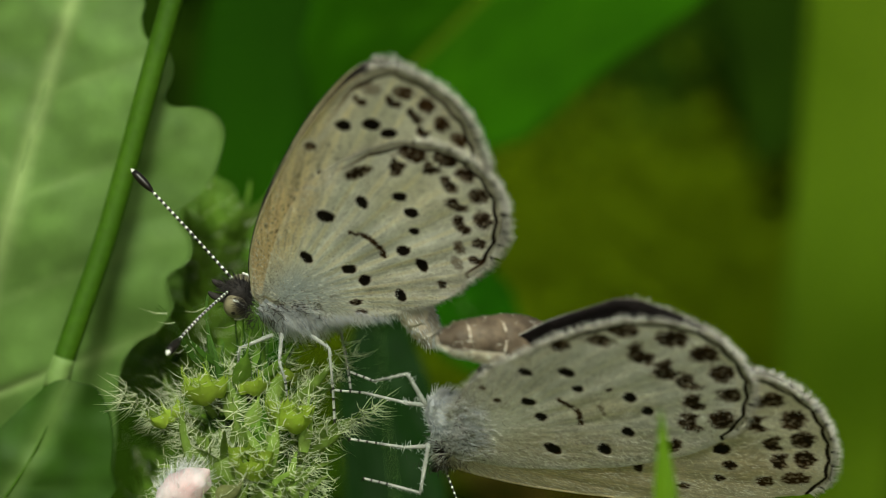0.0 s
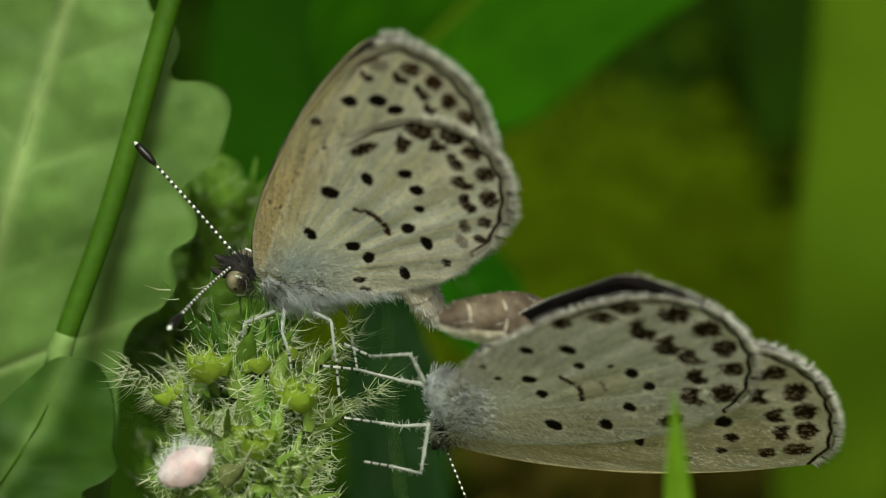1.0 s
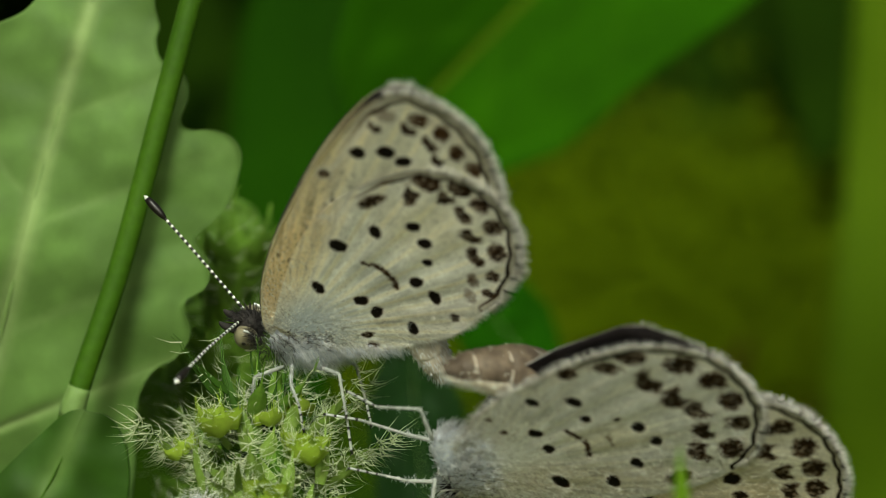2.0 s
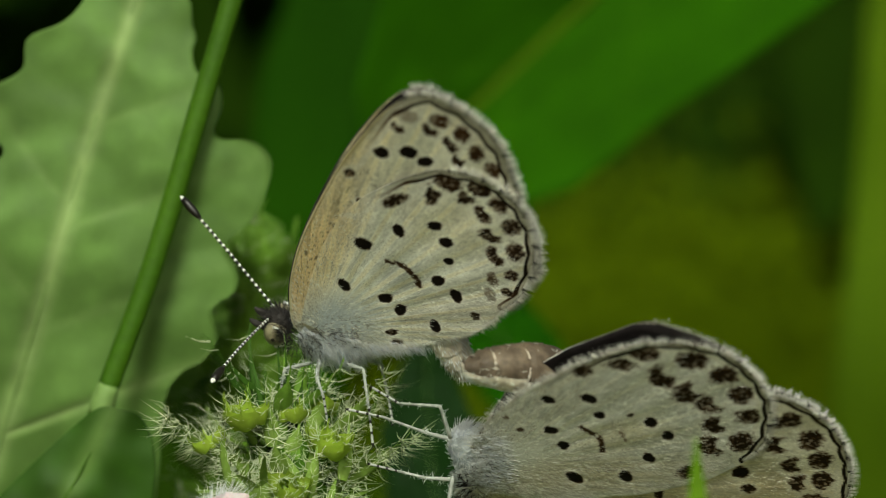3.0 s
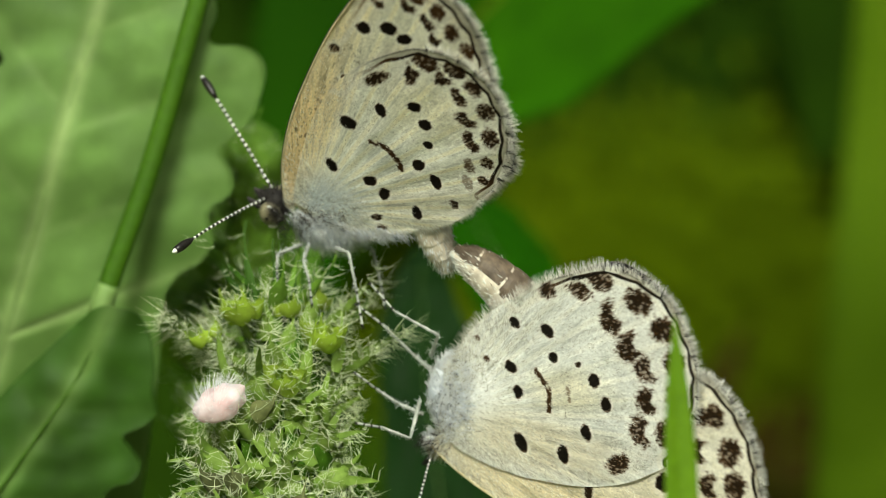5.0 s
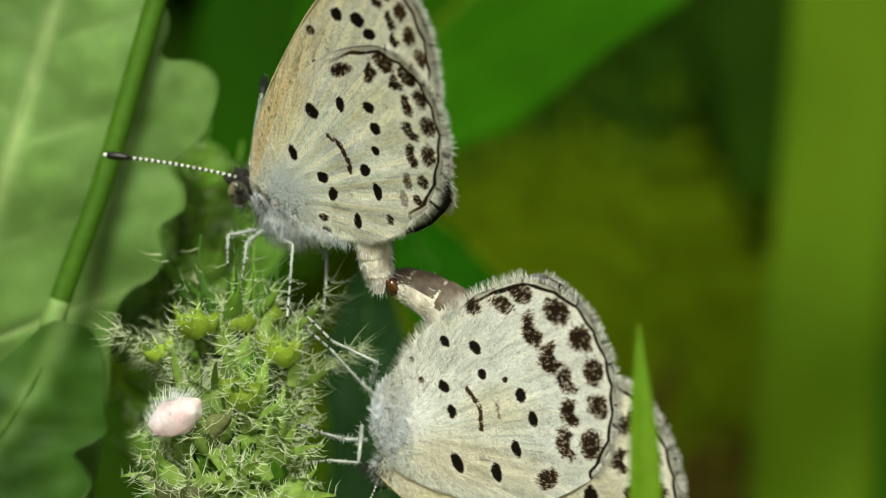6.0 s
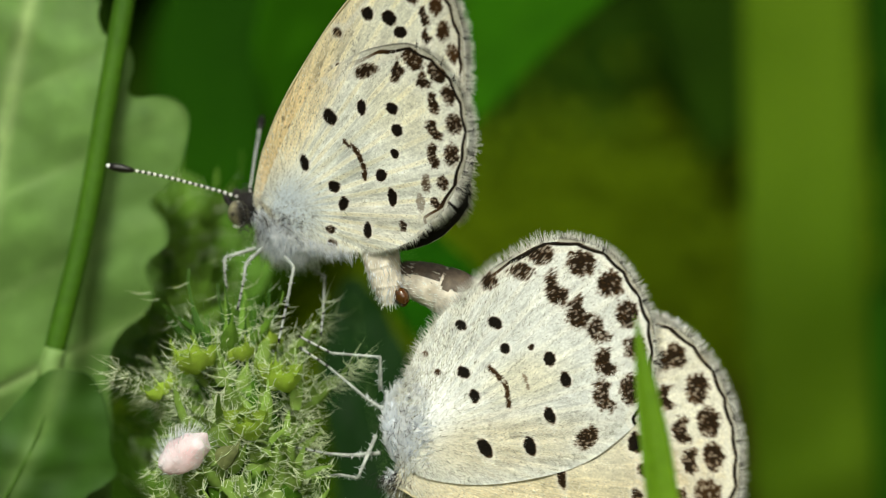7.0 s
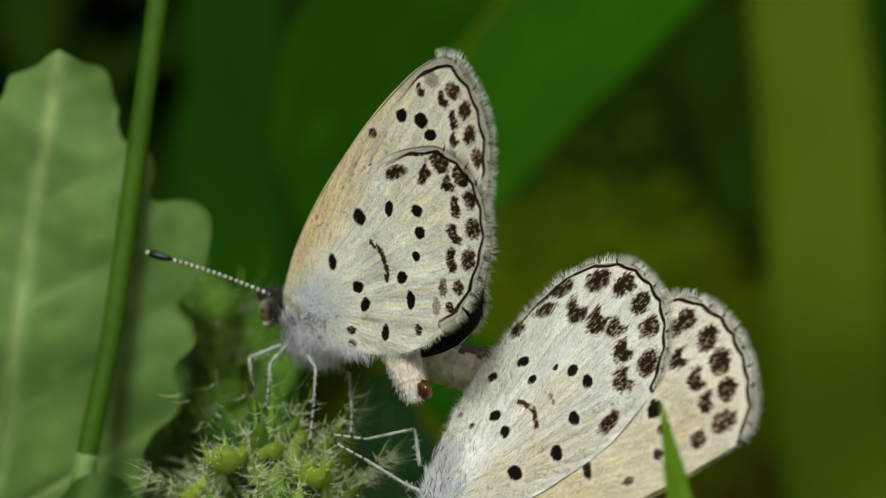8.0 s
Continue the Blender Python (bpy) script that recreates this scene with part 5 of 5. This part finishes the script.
# pale pink hairy bud
g = Geo().blob((0, 0, 0), [Vector((0.75, 0, 0.25)) * MM, Vector((0, 0.8, 0)) * MM, Vector((-0.45, 0, 1.15)) * MM], 20, 16, wobble=0.2)
for i in range(330):
    q = Vector((rng.gauss(0, 1) - 0.5, rng.gauss(0, 1) - 0.3, rng.gauss(0, 1))).normalized()
    p = Vector((0.75 * q.x - 0.45 * q.z, 0.8 * q.y, 0.25 * q.x + 1.15 * q.z))
    g.hair(p * MM, (p + (q + Vector((-0.5, 0, 0.3))) * rng.uniform(0.25, 0.6)) * MM, 0.008 * MM, 1)
part("flower_bud", g.mesh("flower_bud"), [PINK, FUR], spike, "pale pink downy flower bud", pose(-2.1 * MM, -3.4 * MM, 2.9 * MM, 0, 80, 0) @ Matrix.Scale(0.92, 4))

# ---- behind: broad leaf, grasses, undergrowth, ground ----
lobed_leaf("broad smooth dark green leaf with pale midrib", [(34, 62, 46), (20, 62, 33), (7, 61, 21), (-7, 60, 7)],
           ([0, 0.3, 0.6, 0.85, 0.95, 1.0], [12.8, 12.6, 10.8, 9.2, 6.0, 0.6]), (0.1, -1, 0.2), (44, 90, 5), (60, 106, 14), rib_r=0.7, rib_mat=FAR_BLADE, mat=BACK_LEAF, fold=0.7, lobes=1, depth=0.02, seed=5, back=10.0, dapple=0.2, vein_count=5)
lobed_leaf("mid-green leaf behind the flower", [(4.2, 66, -7.0), (2.8, 66, -5), (0.6, 65, -1.8), (-1.4, 64, 1.6)],
           ([0, 0.4, 0.75, 0.92, 1.0], [2.2, 3.4, 2.8, 1.6, 0.4]), (0.1, -1, 0.25), (34, 84, 5), (40, 90, 8), rib_r=0.05, mat=BACK_LEAF, lobes=3, depth=0.04, seed=6, dapple=0.2, vein_count=4)
grass("grass_plant", [(85, 400, -300), (48.0, 186, -66), (42.2, 152, -18), (44.0, 146, 20), (47.5, 146, 120)], ([0, 0.5, 1], [7.2, 7.2, 6.0]), (0.15, -1, 0.2), FAR_BLADE, "broad light green grass blade far behind", fold=0.1)
# these two blades get their shade from the darker colour
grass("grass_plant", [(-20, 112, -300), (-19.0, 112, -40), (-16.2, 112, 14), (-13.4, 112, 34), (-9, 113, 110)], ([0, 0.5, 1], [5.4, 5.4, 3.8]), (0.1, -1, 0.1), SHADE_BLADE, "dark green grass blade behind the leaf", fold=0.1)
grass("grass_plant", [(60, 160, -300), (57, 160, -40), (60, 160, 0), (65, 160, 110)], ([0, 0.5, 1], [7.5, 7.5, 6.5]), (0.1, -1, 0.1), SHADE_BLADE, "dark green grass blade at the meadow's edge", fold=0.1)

me = mesh_of("ground", [(x * 0.25, y * 0.25, 0.004 * noise.noise(Vector((x, y, 0)))) for y in range(-12, 13) for x in range(-12, 13)],
             [(j * 25 + i, j * 25 + i + 1, j * 25 + i + 26, j * 25 + i + 25) for j in range(24) for i in range(24)])
v0 = [tuple(v.co) for v in me.vertices]
big = 400.0
verts = v0 + [(-big, -big, 0), (big, -big, 0), (big, big, 0), (-big, big, 0)]
f0 = [tuple(p.vertices) for p in me.polygons]
k = len(v0)
f0 += [(k, k + 1, 24, 0), (k + 1, k + 2, 624, 24), (k + 2, k + 3, 600, 624), (k + 3, k, 0, 600)]
ground = tagged(part("ground", mesh_of("ground", verts, f0), SOIL), "earth and short meadow grass", "ground", kind="structure")

rng = random.Random(8)
g = Geo()
for i in range(5200):
    y = rng.uniform(0.32, 1.0)
    x, z = rng.uniform(-0.55, 0.55) * (0.6 + y), rng.uniform(0.0, 0.42 + 0.5 * y)
    ln, wd = rng.uniform(0.05, 0.15), rng.uniform(0.008, 0.03)
    d = Vector((rng.gauss(0, 0.5), rng.gauss(0, 0.4), rng.uniform(0.2, 1))).normalized()
    a = d.cross(Vector((rng.gauss(0, 0.5), -1, rng.gauss(0, 0.4)))).normalized()
    up = a.cross(d)
    b = Vector((x, y, z))
    g.add([b, b + d * ln * 0.5 + a * wd + up * 0.006, b + d * ln * 0.5, b + d * ln * 0.5 - a * wd + up * 0.006, b + d * ln],
          [(0, 1, 2), (0, 2, 3), (1, 4, 2), (2, 4, 3)])
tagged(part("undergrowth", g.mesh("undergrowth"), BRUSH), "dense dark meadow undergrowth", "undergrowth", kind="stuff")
# far hedge closing the meadow
vs, fs = [], []
for j in range(13):
    for i in range(61):
        a = radians(-180 + 6 * i)
        r = 2.2 + 0.25 * noise.noise(Vector((i * 0.7, j * 0.9, 4)))
        vs.append((math.sin(a) * r, math.cos(a) * r, (j - 0.2) * 0.12 * (1 + 0.1 * noise.noise(Vector((i * 0.5, j, 1))))))
for j in range(12):
    for i in range(60):
        k = j * 61 + i
        if abs(i - 29.5) < 20:
            fs.append((k, k + 1, k + 62, k + 61))
tagged(part("hedge", mesh_of("hedge", vs, fs), BRUSH), "dark green hedge at the meadow's edge", "hedge", kind="stuff")


def tussock(name, label, mat, count, centre, spread, seed, size=1.0):
    """A loose stand of short blades, thick in the middle and thin outside."""
    r = random.Random(seed)
    g = Geo()
    for i in range(count):
        b = W(r.gauss(centre[0], spread[0]), r.gauss(centre[1], spread[1]), r.gauss(centre[2], spread[2]))
        d = Vector((r.gauss(0, 0.6), r.gauss(0, 0.15), r.uniform(0.1, 1))).normalized() * r.uniform(8, 20) * size * MM
        a = d.cross(Vector((r.gauss(0, 0.12), -1, 0.3))).normalized() * r.uniform(1.2, 2.6) * size * MM
        up = a.cross(d).normalized() * 0.4 * MM
        g.add([b, b + d * 0.5 + a + up, b + d * 0.5, b + d * 0.5 - a + up, b + d], [(0, 1, 2), (0, 2, 3), (1, 4, 2), (2, 4, 3)])
    return tagged(part(name, g.mesh(name), mat), label, "grass", kind="stuff")


# far grass stands: sunlight and shade are put into their colours
tussock("sun_tinted_grass", "olive grass far behind the butterflies, sunlight put into its colour", DRY, 13000, (34, 330, -11), (27, 6, 14), 31, 0.3)
tussock("shade_tinted_grass", "deep green grass far behind, shade put into its colour", BRUSH, 9000, (34, 345, 14), (34, 5, 14), 33, 0.4)
tussock("withered_grass", "brown withered grass low in the meadow", DEAD, 80, (32, 240, -44), (15, 8, 7), 32, 1.1)

UPPER_ROWS = [
    (0.0, pose(-0.00213, -0.00109, 0.30132, 45.858, -3.546, -17.916)),
    (0.5, pose(-0.00232, -0.00056, 0.30128, 45.913, -3.796, -18.602)),
    (1.0, pose(-0.00227, -0.00034, 0.30127, 46.169, -3.183, -17.820)),
    (1.5, pose(-0.00228, -0.00008, 0.30118, 47.254, -2.506, -17.189)),
    (1.7, pose(-0.00221, 0.00004, 0.30118, 45.661, -2.240, -17.003)),
    (2.8, pose(-0.00229, 0.00034, 0.30133, 42.484, -2.539, -17.858)),
    (3.0, pose(-0.00240, 0.00036, 0.30133, 44.266, -2.801, -18.813)),
    (3.5, pose(-0.00280, 0.00070, 0.30260, 38.281, -9.500, -20.940)),
    (4.0, pose(-0.00269, 0.00064, 0.30232, 40.182, -8.236, -20.036)),
    (4.5, pose(-0.00250, 0.00006, 0.30235, 35.097, -6.239, -21.383)),
    (4.7, pose(-0.00252, -0.00001, 0.30187, 40.627, -3.876, -21.518)),
    (5.8, pose(-0.00337, -0.00046, 0.30199, 28.129, 12.888, -39.093)),
    (6.0, pose(-0.00292, -0.00039, 0.30238, 26.200, 12.491, -39.168)),
    (6.5, pose(-0.00225, -0.00010, 0.30264, 19.816, 14.607, -40.840)),
    (7.0, pose(-0.00110, 0.00028, 0.30298, 12.618, 13.982, -37.127)),
    (7.5, pose(-0.00086, 0.00042, 0.30247, 10.549, 18.596, -38.157)),
    (8.0, pose(-0.00095, -0.00016, 0.30266, 3.727, 17.320, -43.441)),
]
LOWER_ROWS = [
    (0.0, pose(0.00707, -0.00117, 0.29455, 50.608, -0.541, -9.162)),
    (0.5, pose(0.00683, -0.00066, 0.29468, 51.488, -1.764, -9.059)),
    (1.0, pose(0.00680, -0.00025, 0.29467, 52.179, -2.056, -8.083)),
    (1.5, pose(0.00670, 0.00021, 0.29458, 52.154, -1.472, -8.224)),
    (1.7, pose(0.00665, 0.00033, 0.29447, 50.533, -0.981, -8.074)),
    (2.8, pose(0.00663, 0.00029, 0.29456, 47.701, -2.431, -5.715)),
    (3.0, pose(0.00653, 0.00036, 0.29470, 49.897, -3.214, -6.486)),
    (3.5, pose(0.00678, -0.00011, 0.29559, 42.693, -5.244, -7.324)),
    (4.0, pose(0.00670, 0.00030, 0.29495, 39.498, -1.078, -7.175)),
    (4.5, pose(0.00708, 0.00021, 0.29401, 19.907, 0.707, -10.903)),
    (4.7, pose(0.00636, 0.00029, 0.29267, 15.535, 9.541, -19.340)),
    (5.8, pose(0.00341, 0.00013, 0.29160, 12.633, 9.191, -39.322)),
    (6.0, pose(0.00371, 0.00003, 0.29191, 12.228, 7.821, -38.862)),
    (6.5, pose(0.00403, 0.00010, 0.29241, 8.807, 5.034, -34.982)),
    (7.0, pose(0.00484, -0.00011, 0.29325, 0.504, 0.484, -29.629)),
    (7.5, pose(0.00563, 0.00028, 0.29422, -17.723, -4.700, -22.703)),
    (8.0, pose(0.00505, -0.00018, 0.29614, -32.259, -17.262, -29.462)),
]



def plant(limbs, spec, rows):
    """Swing each leg about its hip so that its foot keeps its hold while the body sways."""
    for limb, joints, holds in zip(limbs, spec["legs"], spec["feet"]):
        hip, rest = Vector(joints[0]) * MM, (Vector(joints[3]) - Vector(joints[0])) * MM
        keys = []
        for t, m in rows:
            foot = W(*(float(np.interp(t, [h[0] for h in holds], [h[1][k] for h in holds])) for k in range(3)))
            turn = rest.rotation_difference(m.inverted() @ foot - hip)
            keys.append((t, Matrix.Translation(hip) @ turn.to_matrix().to_4x4()))
        walk(limb, keys)


def motions():
    plant(upper_legs, UPPER, UPPER_ROWS)
    plant(lower_legs, LOWER, LOWER_ROWS)
    walk(upper, UPPER_ROWS)
    walk(lower, LOWER_ROWS)
    # the feelers swing as the insect turns
    near, far = (-8.15, 0.5, -4.1), (-8.15, 1.3, -4.1)
    walk(upper_feelers[0], [(0.0, aim(near, (-8.5, -4.6, -2.0))), (1.7, aim(near, (-8.5, -4.6, -2.0))), (3.5, aim(near, (-8.2, -5.6, -2.3))), (4.7, aim(near, (-8.4, -5.4, -2.6))),
                            (5.8, aim(near, (-12.75, -2.95, -2.6))), (8.0, aim(near, (-13.5, -3.0, -2.5)))])
    walk(upper_feelers[1], [(0.0, aim(far, (-12.08, 4.09, -0.1))), (4.7, aim(far, (-12.08, 4.09, 0.1))), (5.8, aim(far, (-11.65, 6.37, -2.0))), (8.0, aim(far, (-11.65, 6.37, -2.0)))])

    # the upper hind body swings towards its mate at the end
    walk(upper_tail, [(t, pose(-0.0012, 0.0010, -0.0049, 0, a, 0)) for t, a in ((0.0, 0), (6.5, 0), (7.0, -8), (7.5, -17), (8.0, -26))])
    walk(lower_tail, [(t, pose(-0.0044 + x * MM, 0.0011 + y * MM, 0.0018 + z * MM, 0, a, 0)) for t, x, y, z, a in (
        (0.0, -0.1, 0, -1.3, 4), (3.0, -0.1, 0, -1.2, 6), (3.5, -0.2, 0, -1.0, 12), (4.0, -0.4, 0, -0.9, 14), (4.5, -0.8, 0, -0.8, 16), (5.8, -0.3, 0, -0.45, 4),
        (6.5, -0.1, 0, -0.3, 0), (7.0, -0.2, -0.1, -0.1, 0), (7.5, -0.5, -0.4, 0.1, 0), (8.0, -0.8, -0.6, 0.25, 0))])


motions()
